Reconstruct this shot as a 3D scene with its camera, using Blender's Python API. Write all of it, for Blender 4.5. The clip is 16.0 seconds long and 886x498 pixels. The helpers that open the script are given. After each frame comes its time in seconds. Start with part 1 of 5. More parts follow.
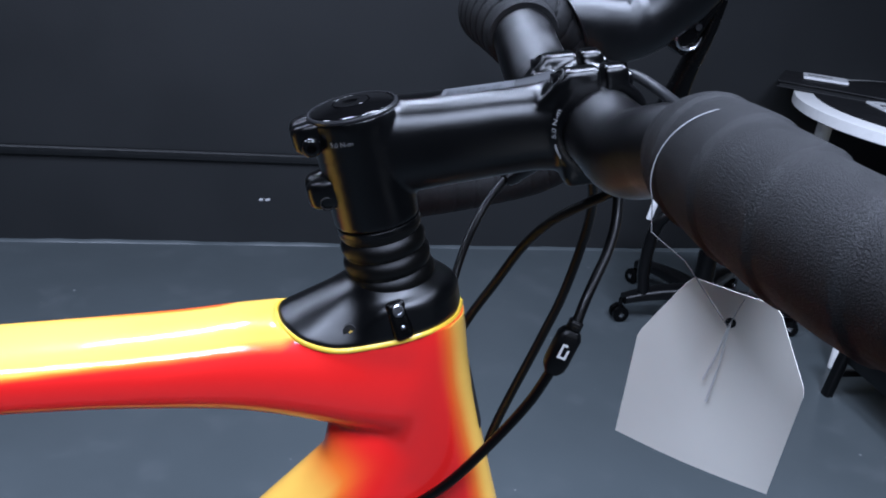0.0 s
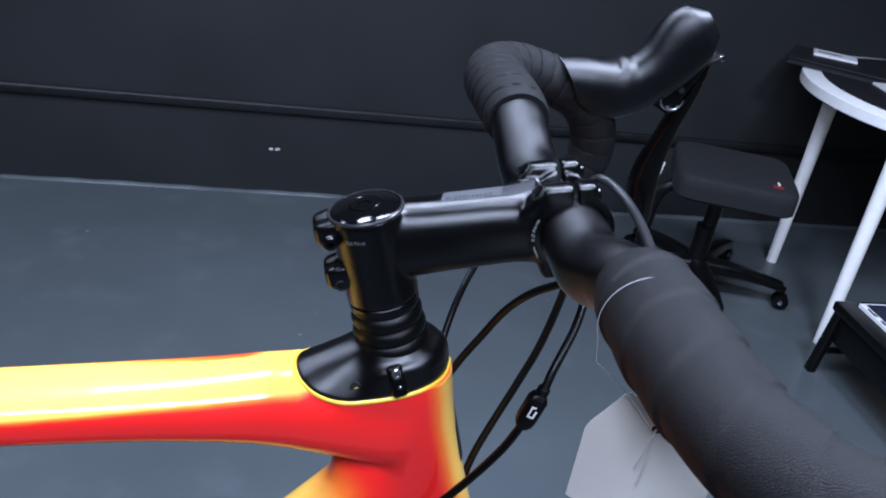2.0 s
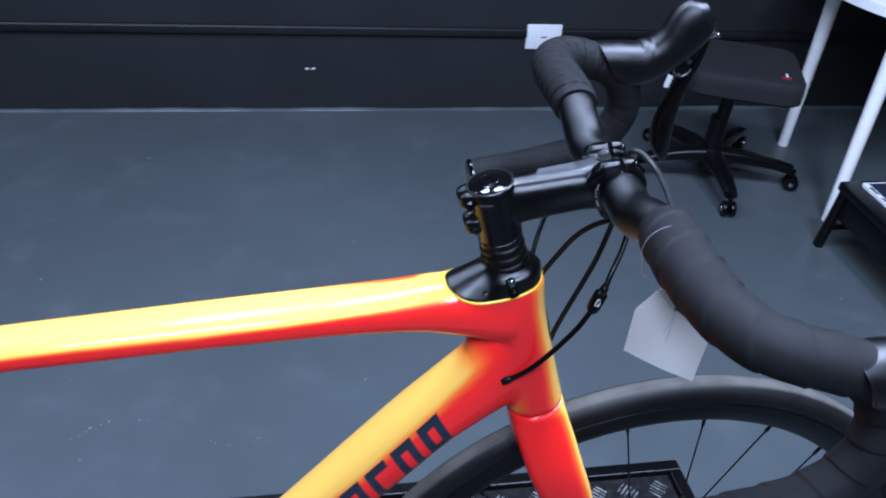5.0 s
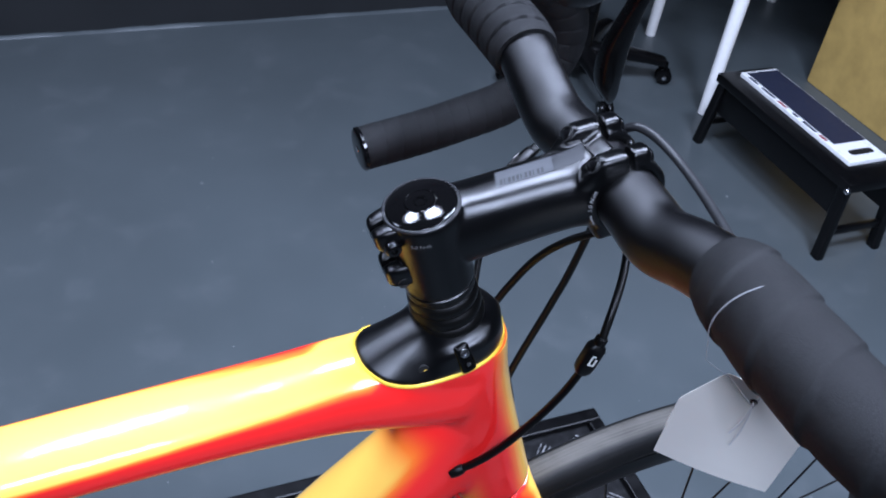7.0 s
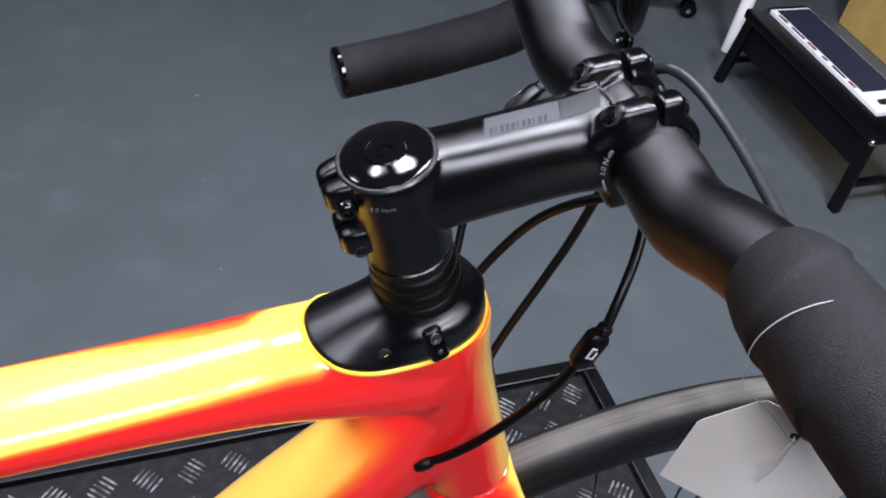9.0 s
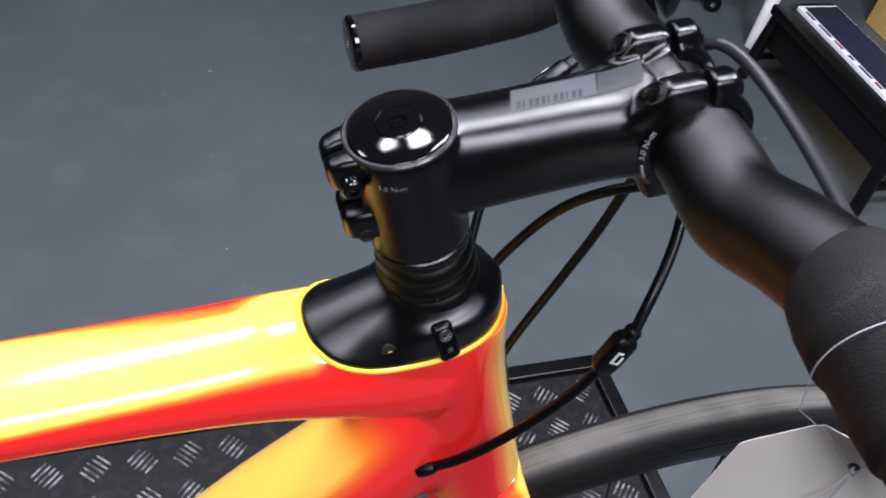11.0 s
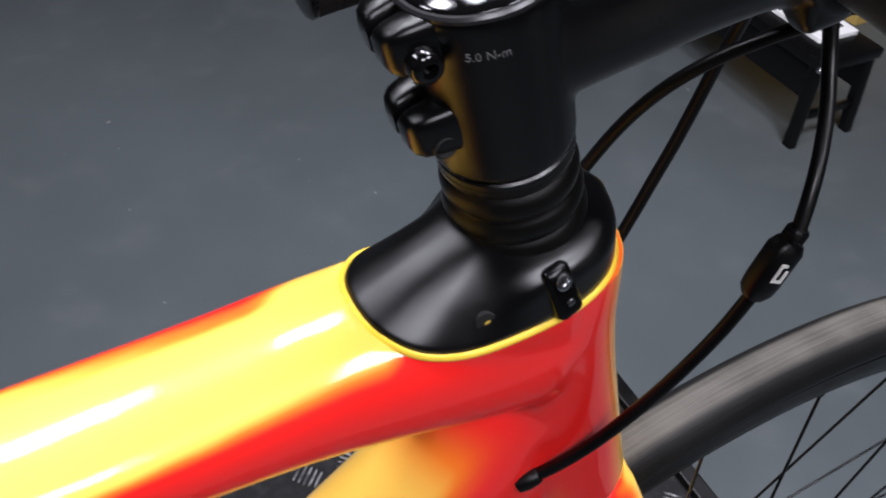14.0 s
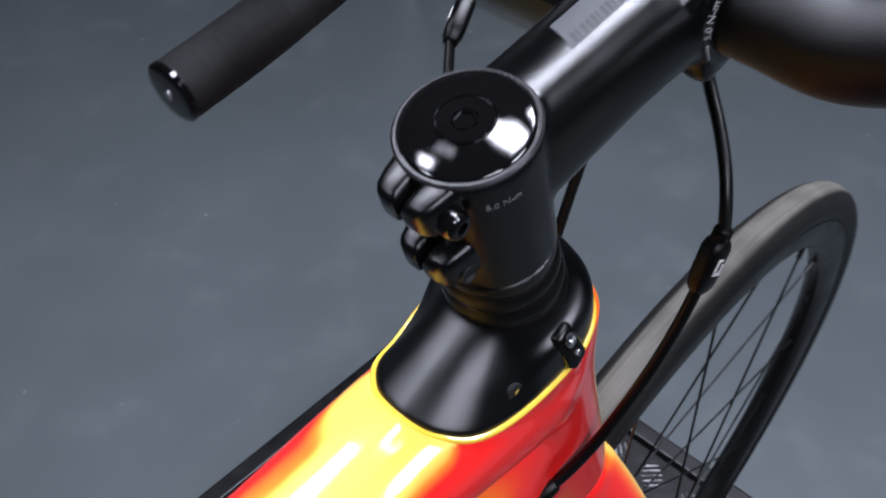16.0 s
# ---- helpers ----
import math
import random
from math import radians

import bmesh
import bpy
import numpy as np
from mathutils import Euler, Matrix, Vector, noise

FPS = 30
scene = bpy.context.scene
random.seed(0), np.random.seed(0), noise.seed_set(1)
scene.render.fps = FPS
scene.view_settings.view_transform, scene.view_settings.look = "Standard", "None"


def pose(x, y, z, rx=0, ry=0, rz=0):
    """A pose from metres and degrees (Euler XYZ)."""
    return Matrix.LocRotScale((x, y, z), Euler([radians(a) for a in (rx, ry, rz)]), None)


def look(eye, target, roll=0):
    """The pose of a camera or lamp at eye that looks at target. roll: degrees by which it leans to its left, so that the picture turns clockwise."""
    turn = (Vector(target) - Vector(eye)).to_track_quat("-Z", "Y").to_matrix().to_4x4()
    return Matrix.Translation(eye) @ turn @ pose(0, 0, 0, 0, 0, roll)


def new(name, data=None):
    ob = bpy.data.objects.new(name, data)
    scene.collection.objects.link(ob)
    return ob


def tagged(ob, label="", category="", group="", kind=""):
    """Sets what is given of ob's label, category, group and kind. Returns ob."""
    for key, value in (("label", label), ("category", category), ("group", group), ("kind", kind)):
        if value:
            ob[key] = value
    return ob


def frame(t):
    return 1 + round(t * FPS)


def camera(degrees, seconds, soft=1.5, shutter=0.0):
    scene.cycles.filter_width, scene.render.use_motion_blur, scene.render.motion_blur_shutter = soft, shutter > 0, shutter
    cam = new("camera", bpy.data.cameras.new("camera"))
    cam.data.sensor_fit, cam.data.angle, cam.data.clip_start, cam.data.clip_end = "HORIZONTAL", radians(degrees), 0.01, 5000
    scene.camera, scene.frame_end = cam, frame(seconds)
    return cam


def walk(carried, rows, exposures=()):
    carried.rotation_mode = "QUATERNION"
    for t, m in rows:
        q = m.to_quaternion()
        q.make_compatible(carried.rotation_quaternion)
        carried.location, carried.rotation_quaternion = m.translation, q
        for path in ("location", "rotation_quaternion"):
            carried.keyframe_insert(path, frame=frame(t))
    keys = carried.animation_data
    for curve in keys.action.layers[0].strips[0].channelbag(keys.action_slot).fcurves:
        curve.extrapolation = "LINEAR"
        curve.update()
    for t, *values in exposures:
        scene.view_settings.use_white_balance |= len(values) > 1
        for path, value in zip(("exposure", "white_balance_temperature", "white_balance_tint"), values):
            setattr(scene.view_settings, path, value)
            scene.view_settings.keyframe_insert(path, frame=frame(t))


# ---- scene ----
cam = camera(53.2, 16.0, soft=1.85, shutter=0.5)
PATH = [
    (0, (-0.036, -0.342, 1.303), (0.391, 1.449, 0.521), 6.2),
    (0.5, (-0.038, -0.348, 1.306), (0.388, 1.444, 0.526), 6.6),
    (1, (-0.036, -0.349, 1.316), (0.383, 1.442, 0.53), 7.1),
    (1.5, (-0.038, -0.355, 1.351), (0.387, 1.418, 0.53), 8.1),
    (2, (-0.049, -0.377, 1.393), (0.373, 1.355, 0.485), 9.2),
    (2.5, (-0.06, -0.42, 1.45), (0.344, 1.257, 0.44), 9.8),
    (3, (-0.065, -0.466, 1.487), (0.309, 1.154, 0.374), 9.9),
    (3.5, (-0.073, -0.514, 1.518), (0.25, 1.078, 0.351), 9.2),
    (4, (-0.084, -0.559, 1.537), (0.202, 1.034, 0.361), 8.0),
    (4.5, (-0.129, -0.584, 1.548), (0.161, 1.026, 0.398), 6.8),
    (5, (-0.163, -0.561, 1.546), (0.221, 1.051, 0.426), 5.6),
    (5.2, (-0.161, -0.538, 1.538), (0.268, 1.067, 0.424), 5.6),
    (7.3, (-0.122, -0.273, 1.449), (0.56, 1.074, 0.138), 8.6),
    (7.5, (-0.119, -0.264, 1.444), (0.567, 1.057, 0.108), 9.3),
    (8, (-0.107, -0.248, 1.431), (0.56, 1.051, 0.064), 10.2),
    (8.5, (-0.092, -0.236, 1.42), (0.551, 1.053, 0.034), 10.6),
    (11, (-0.073, -0.205, 1.388), (0.537, 1.065, -0.032), 13.1),
    (11.5, (-0.074, -0.191, 1.372), (0.543, 1.069, -0.053), 13.9),
    (12, (-0.067, -0.187, 1.371), (0.544, 1.081, -0.049), 13.9),
    (12.5, (-0.057, -0.194, 1.361), (0.542, 1.097, -0.045), 13.0),
    (13, (-0.064, -0.189, 1.347), (0.547, 1.138, -0.019), 10.1),
    (13.5, (-0.073, -0.173, 1.315), (0.612, 1.133, -0.036), 8.2),
    (14, (-0.089, -0.143, 1.296), (0.677, 1.092, -0.078), 6.3),
    (14.5, (-0.099, -0.13, 1.303), (0.756, 1.032, -0.083), 6.1),
    (15, (-0.096, -0.142, 1.324), (0.773, 0.983, -0.083), 5.4),
    (15.5, (-0.108, -0.127, 1.328), (0.787, 0.947, -0.103), 3.0),
    (16, (-0.127, -0.106, 1.343), (0.916, 0.842, -0.076), 0.8),
]
walk(cam, [(t, look(eye, target, roll)) for t, eye, target, roll in PATH],
     [(0.0, -0.06, 5500, 13), (2.5, 0.02, 5450, 14), (5.0, -0.03, 5120, 14), (7.3, 0.05, 5600, 15), (8.0, 0.06, 6380, 16), (13.0, 0.0, 6550, 16), (14.3, -0.31, 6750, 16), (15.5, -0.38, 6800, 16), (16.0, -0.17, 6250, 15)])

# ---------------------------------------------------------------- light
world = bpy.data.worlds.new("room")
scene.world = world
world.use_nodes = True
world.node_tree.nodes["Background"].inputs[0].default_value = (0.7, 0.8, 1.0, 1)
world.node_tree.nodes["Background"].inputs[1].default_value = 0.008


def area_lamp(name, x, y, z, sx, sy, power, colour=(0.91, 0.95, 1.06)):
    data = bpy.data.lights.new(name, "AREA")
    data.shape, data.size, data.size_y, data.energy, data.color = "RECTANGLE", sx, sy, power, colour
    ob = new(name, data)
    ob.matrix_world = pose(x, y, z, 0, 0, 0)
    return ob


area_lamp("panel_and_fill_light", -1.60, 1.10, 2.66, 0.60, 0.40, 26)
area_lamp("panel_and_fill_light", -0.52, 1.00, 2.66, 0.26, 0.30, 17)
area_lamp("panel_and_fill_light", -0.06, 0.80, 2.66, 0.28, 0.30, 19)
area_lamp("panel_and_fill_light", 0.38, 0.18, 2.66, 0.40, 0.46, 32)
area_lamp("panel_and_fill_light", -0.70, -1.20, 2.66, 0.62, 0.62, 34)
area_lamp("panel_and_fill_light", 0.33, -1.30, 2.66, 0.55, 1.00, 48)
# Added fill with no known fixture; it brightens the white table legs.
area_lamp("panel_and_fill_light", 1.15, 0.10, 2.66, 0.50, 0.50, 56)

# ---------------------------------------------------------------- materials


class Nodes:
    """A small builder round one node material."""

    def __init__(self, name):
        self.mat = bpy.data.materials.new(name)
        self.mat.use_nodes = True
        self.tree = self.mat.node_tree
        self.bsdf = self.tree.nodes["Principled BSDF"]
        self.coord = None

    def node(self, kind, **inputs):
        n = self.tree.nodes.new(kind)
        for key, value in inputs.items():
            sock = n.inputs[int(key[1:])] if key[0] == "i" and key[1:].isdigit() else n.inputs[key]
            self.put(sock, value)
        return n

    def put(self, sock, value):
        if isinstance(value, bpy.types.NodeSocket):
            self.tree.links.new(value, sock)
        else:
            sock.default_value = value

    def set(self, **inputs):
        for key, value in inputs.items():
            self.put(self.bsdf.inputs[key.replace("_", " ")], value)
        return self

    def place(self):
        if self.coord is None:
            self.coord = self.tree.nodes.new("ShaderNodeTexCoord")
        return self.coord.outputs["Object"]

    def noise(self, scale, detail=4.0, rough=0.55, vector=None):
        n = self.node("ShaderNodeTexNoise", Vector=vector or self.place(), Scale=scale, Detail=detail, Roughness=rough)
        return n.outputs[0]

    def ramp(self, fac, *stops):
        n = self.node("ShaderNodeValToRGB", Fac=fac)
        el = n.color_ramp.elements
        while len(el) < len(stops):
            el.new(0.5)
        for e, (at, col) in zip(el, stops):
            e.position = at
            e.color = (*col, 1) if isinstance(col, tuple) else (col, col, col, 1)
        return n.outputs[0]

    def math(self, op, a, b=0.0, clamp=False):
        n = self.node("ShaderNodeMath", i0=a, i1=b)
        n.operation, n.use_clamp = op, clamp
        return n.outputs[0]

    def span(self, value, a, b, lo=0.0, hi=1.0, smooth=True):
        n = self.tree.nodes.new("ShaderNodeMapRange")
        n.interpolation_type = "SMOOTHSTEP" if smooth else "LINEAR"
        n.clamp = True
        for sock, v in zip(n.inputs[:5], (value, a, b, lo, hi)):
            self.put(sock, v)
        return n.outputs[0]

    def mix(self, fac, a, b):
        n = self.tree.nodes.new("ShaderNodeMix")
        n.data_type = "RGBA"
        for key, v in ((0, fac), (6, a), (7, b)):
            self.put(n.inputs[key], (*v, 1) if isinstance(v, tuple) and len(v) == 3 else v)
        return n.outputs[2]

    def bump(self, height, strength=0.3, distance=0.001):
        n = self.node("ShaderNodeBump", Height=height, Strength=strength, Distance=distance)
        self.put(self.bsdf.inputs["Normal"], n.outputs[0])
        return self


def plain(name, colour, rough, metal=0.0, grain=0.12, scale=40.0, bump=0.0, bscale=400.0, bdist=0.0004, spec=0.5, coat=0.0):
    """A surface of one paint, with a little cloud in colour and gloss, and fine relief."""
    m = Nodes(name)
    cloud = m.noise(scale)
    lo, hi = (tuple(min(1.0, c * k) for c in colour) for k in (1 - grain, 1 + grain))
    m.set(Base_Color=m.ramp(cloud, (0.3, lo), (0.7, hi)), Metallic=metal)
    m.set(Roughness=m.span(cloud, 0.3, 0.7, max(0.02, rough - 0.05), min(1, rough + 0.06), False))
    m.bsdf.inputs["Specular IOR Level"].default_value = spec
    m.bsdf.inputs["Coat Weight"].default_value = coat
    m.bsdf.inputs["Coat Roughness"].default_value = 0.06
    if bump:
        m.bump(m.noise(bscale, 3.0), bump, bdist)
    return m.mat


def satin(name, colour, rough, ior=1.5, bump=0.1, bscale=2500.0, bdist=0.0002, wear=0.05):
    """A black satin finish: a dark body under a gloss whose lobe falls off quickly."""
    m = Nodes(name)
    cloud = m.noise(45.0)
    lo, hi = (tuple(c * k for c in colour) for k in (0.85, 1.2))
    diffuse = m.node("ShaderNodeBsdfDiffuse", Color=m.ramp(cloud, (0.3, lo), (0.7, hi)))
    gloss = m.node("ShaderNodeBsdfAnisotropic", Color=(1, 1, 1, 1), Roughness=m.span(cloud, 0.3, 0.7, rough - wear * 0.5, rough + wear, False))
    gloss.distribution = "BECKMANN"
    normal = m.node("ShaderNodeBump", Height=m.noise(bscale, 3.0), Strength=bump, Distance=bdist).outputs[0]
    for n in (diffuse, gloss):
        m.put(n.inputs["Normal"], normal)
    share = m.node("ShaderNodeFresnel", IOR=ior, Normal=normal)
    mixed = m.node("ShaderNodeMixShader", i0=share.outputs[0], i1=diffuse.outputs[0], i2=gloss.outputs[0])
    m.put(m.tree.nodes["Material Output"].inputs["Surface"], mixed.outputs[0])
    return m.mat


def floor_material():
    m = Nodes("painted_floor")
    big, mid, fine = m.noise(0.9, 5.0), m.noise(6.0, 6.0, 0.6), m.noise(220.0, 3.0)
    col = m.mix(m.span(big, 0.35, 0.65), (0.0685, 0.0805, 0.0845), (0.0790, 0.0930, 0.0980))
    col = m.mix(m.math("MULTIPLY", m.span(mid, 0.52, 0.72), 0.35), col, (0.106, 0.117, 0.123))
    vor = m.node("ShaderNodeTexVoronoi", Vector=m.place(), Scale=9.0)
    keep = m.span(m.node("ShaderNodeSeparateColor", Color=vor.outputs["Color"]).outputs[0], 0.80, 0.82)
    speck = m.math("MULTIPLY", m.span(vor.outputs["Distance"], 0.035, 0.05, 1.0, 0.0), keep)
    rag = m.span(m.noise(130.0, 3.0), 0.45, 0.55)
    col = m.mix(m.math("MULTIPLY", m.math("MULTIPLY", speck, rag), 0.5), col, (0.34, 0.35, 0.36))
    m.set(Base_Color=col, Roughness=m.span(mid, 0.3, 0.7, 0.32, 0.46))
    m.bump(m.math("ADD", m.math("MULTIPLY", mid, 0.6), fine), 0.12, 0.0015)
    return m.mat


def wall_material(name, colour):
    m = Nodes(name)
    big, fine = m.noise(1.3, 5.0), m.noise(90.0, 4.0)
    c2 = tuple(c * 1.25 for c in colour)
    m.set(Base_Color=m.mix(m.span(big, 0.35, 0.65), colour, c2), Roughness=m.span(big, 0.3, 0.7, 0.55, 0.7))
    m.bump(fine, 0.25, 0.001)
    return m.mat


def frame_material(fork=False):
    """Fade paint: yellow from above and from the front, red on the flanks."""
    m = Nodes("fade_paint_fork" if fork else "fade_paint")
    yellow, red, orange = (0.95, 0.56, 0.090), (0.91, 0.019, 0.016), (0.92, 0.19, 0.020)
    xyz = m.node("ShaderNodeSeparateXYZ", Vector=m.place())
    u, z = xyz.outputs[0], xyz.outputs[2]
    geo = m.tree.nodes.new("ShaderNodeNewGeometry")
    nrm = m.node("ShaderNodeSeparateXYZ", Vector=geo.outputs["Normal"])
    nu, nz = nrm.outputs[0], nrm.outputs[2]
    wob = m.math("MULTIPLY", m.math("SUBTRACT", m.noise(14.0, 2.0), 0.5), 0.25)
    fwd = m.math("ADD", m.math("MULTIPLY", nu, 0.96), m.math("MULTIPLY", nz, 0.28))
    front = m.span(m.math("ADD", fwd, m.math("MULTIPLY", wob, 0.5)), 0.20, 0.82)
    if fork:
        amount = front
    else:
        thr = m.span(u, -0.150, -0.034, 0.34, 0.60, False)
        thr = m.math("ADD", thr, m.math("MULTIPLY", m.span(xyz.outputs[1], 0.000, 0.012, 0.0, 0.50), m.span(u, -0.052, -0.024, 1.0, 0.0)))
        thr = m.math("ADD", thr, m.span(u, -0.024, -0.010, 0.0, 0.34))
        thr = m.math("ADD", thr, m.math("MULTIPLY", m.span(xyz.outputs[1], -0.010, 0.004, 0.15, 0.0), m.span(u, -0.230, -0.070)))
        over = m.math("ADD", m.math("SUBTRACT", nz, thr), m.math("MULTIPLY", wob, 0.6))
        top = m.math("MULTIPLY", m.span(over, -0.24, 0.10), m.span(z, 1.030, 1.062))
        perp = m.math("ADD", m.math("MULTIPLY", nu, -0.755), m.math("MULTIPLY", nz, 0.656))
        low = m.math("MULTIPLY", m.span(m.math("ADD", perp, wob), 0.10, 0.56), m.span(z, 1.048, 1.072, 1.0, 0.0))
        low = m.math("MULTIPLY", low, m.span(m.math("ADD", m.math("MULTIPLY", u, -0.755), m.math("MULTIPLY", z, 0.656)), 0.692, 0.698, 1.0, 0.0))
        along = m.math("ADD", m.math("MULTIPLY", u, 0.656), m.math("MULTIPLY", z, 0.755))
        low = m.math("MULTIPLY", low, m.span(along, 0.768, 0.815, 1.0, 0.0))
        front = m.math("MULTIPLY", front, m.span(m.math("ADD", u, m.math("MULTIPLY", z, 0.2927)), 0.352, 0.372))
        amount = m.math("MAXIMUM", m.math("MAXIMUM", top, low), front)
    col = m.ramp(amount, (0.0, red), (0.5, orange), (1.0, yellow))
    if not fork:
        # The maker's mark on the down tube, as slanted dark bars.
        s = m.math("ADD", m.math("MULTIPLY", u, 0.656), m.math("MULTIPLY", z, 0.755))
        h = m.math("ADD", m.math("MULTIPLY", u, -0.755), m.math("MULTIPLY", z, 0.656))
        s2 = m.math("ADD", s, m.math("MULTIPLY", h, -0.35))
        cell = m.math("FRACT", m.math("MULTIPLY", m.math("ADD", s2, 0.0065), 29.4))
        bar1 = m.math("MINIMUM", m.span(cell, 0.06, 0.09), m.span(cell, 0.32, 0.35, 1.0, 0.0))
        bar2 = m.math("MINIMUM", m.span(cell, 0.56, 0.59), m.span(cell, 0.82, 0.85, 1.0, 0.0))
        band = m.math("MINIMUM", m.span(h, 0.6360, 0.6370), m.span(h, 0.6715, 0.6725, 1.0, 0.0))
        kind = m.math("FLOORED_MODULO", m.math("FLOOR", m.math("MULTIPLY", m.math("ADD", s2, 0.0065), 29.4)), 3.0)
        which = m.math("GREATER_THAN", kind, 1.5)
        bar2 = m.math("MULTIPLY", bar2, m.math("GREATER_THAN", kind, 0.5))
        low_end = m.math("MULTIPLY", which, m.span(h, 0.6445, 0.6455, 1.0, 0.0))
        ends = m.math("MINIMUM", m.math("MAXIMUM", m.span(h, 0.6632, 0.6642), low_end), band)
        link = m.math("MINIMUM", ends, m.math("MINIMUM", m.span(cell, 0.06, 0.09), m.span(cell, 0.82, 0.85, 1.0, 0.0)))
        mark = m.math("MAXIMUM", m.math("MINIMUM", m.math("MAXIMUM", bar1, bar2), band), link)
        side = m.span(m.math("ABSOLUTE", nrm.outputs[1]), 0.25, 0.30)
        mark = m.math("MULTIPLY", m.math("MULTIPLY", mark, side), m.span(s2, 0.5032, 0.5036, 1.0, 0.0))
        mark = m.math("MULTIPLY", mark, m.span(u, 0.004, 0.005, 1.0, 0.0))
        col = m.mix(mark, col, (0.018, 0.024, 0.040))
    flake = m.noise(900.0, 2.0)
    m.set(Base_Color=col, Roughness=m.span(flake, 0.3, 0.7, 0.30, 0.38), Coat_Weight=1.0, Coat_Roughness=0.095)
    m.bsdf.inputs["Specular IOR Level"].default_value = 0.12
    return m.mat


def tape_material():
    m = Nodes("bar_tape")
    fine, mid = m.noise(2000.0, 3.0, 0.6), m.noise(60.0, 4.0)
    col = m.mix(m.span(mid, 0.3, 0.7), (0.0042, 0.0043, 0.0046), (0.0078, 0.0080, 0.0083))
    col = m.mix(m.math("MULTIPLY", m.span(fine, 0.56, 0.74), 0.6), col, (0.026, 0.027, 0.029))
    m.set(Base_Color=col, Roughness=0.6)
    m.bsdf.inputs["Specular IOR Level"].default_value = 0.26
    m.bump(fine, 0.8, 0.0007)
    return m.mat


def tyre_material():
    m = Nodes("tyre_rubber")
    mid, fine = m.noise(30.0, 5.0), m.noise(500.0, 4.0)
    xyz = m.node("ShaderNodeSeparateXYZ", Vector=m.place())
    across = m.math("ABSOLUTE", xyz.outputs[1])
    around = m.math("ARCTAN2", xyz.outputs[2], xyz.outputs[0])
    lanes = m.node("ShaderNodeCombineXYZ", X=m.math("MULTIPLY", around, 3.0), Y=m.math("MULTIPLY", xyz.outputs[1], 700.0), Z=0.0)
    streak = m.span(m.noise(1.0, 3.0, 0.6, lanes.outputs[0]), 0.35, 0.65)
    tread = m.span(m.math("ADD", across, m.math("MULTIPLY", streak, 0.0012)), 0.0060, 0.0100, 1.0, 0.0)
    side = m.mix(m.span(mid, 0.3, 0.7), (0.0055, 0.0055, 0.0056), (0.0090, 0.0088, 0.0086))
    dust = m.mix(m.math("ADD", m.math("MULTIPLY", m.span(mid, 0.3, 0.7), 0.5), m.math("MULTIPLY", streak, 0.5)), (0.040, 0.037, 0.031), (0.092, 0.086, 0.075))
    m.set(Base_Color=m.mix(tread, side, dust), Roughness=m.span(tread, 0.0, 1.0, 0.5, 0.8))
    m.bsdf.inputs["Specular IOR Level"].default_value = 0.25
    m.bump(m.math("ADD", fine, m.math("MULTIPLY", streak, 0.4)), 0.3, 0.0005)
    return m.mat


def tread_material():
    m = Nodes("tread_plate")
    wear = m.noise(60.0, 4.0)
    m.set(Base_Color=m.mix(m.span(wear, 0.45, 0.7), (0.006, 0.006, 0.0065), (0.015, 0.015, 0.016)), Roughness=0.48)
    m.bsdf.inputs["Specular IOR Level"].default_value = 0.2
    m.bump(m.noise(260.0, 3.0), 0.2, 0.0008)
    return m.mat


def ridge_material():
    m = Nodes("worn_tread_ridges")
    wear = m.span(m.noise(70.0, 3.0, vector=m.tree.nodes.new("ShaderNodeNewGeometry").outputs["Position"]), 0.40, 0.66)
    m.set(Base_Color=m.mix(wear, (0.045, 0.045, 0.047), (0.42, 0.42, 0.42)), Metallic=m.math("MULTIPLY", wear, 0.6), Roughness=0.40)
    return m.mat


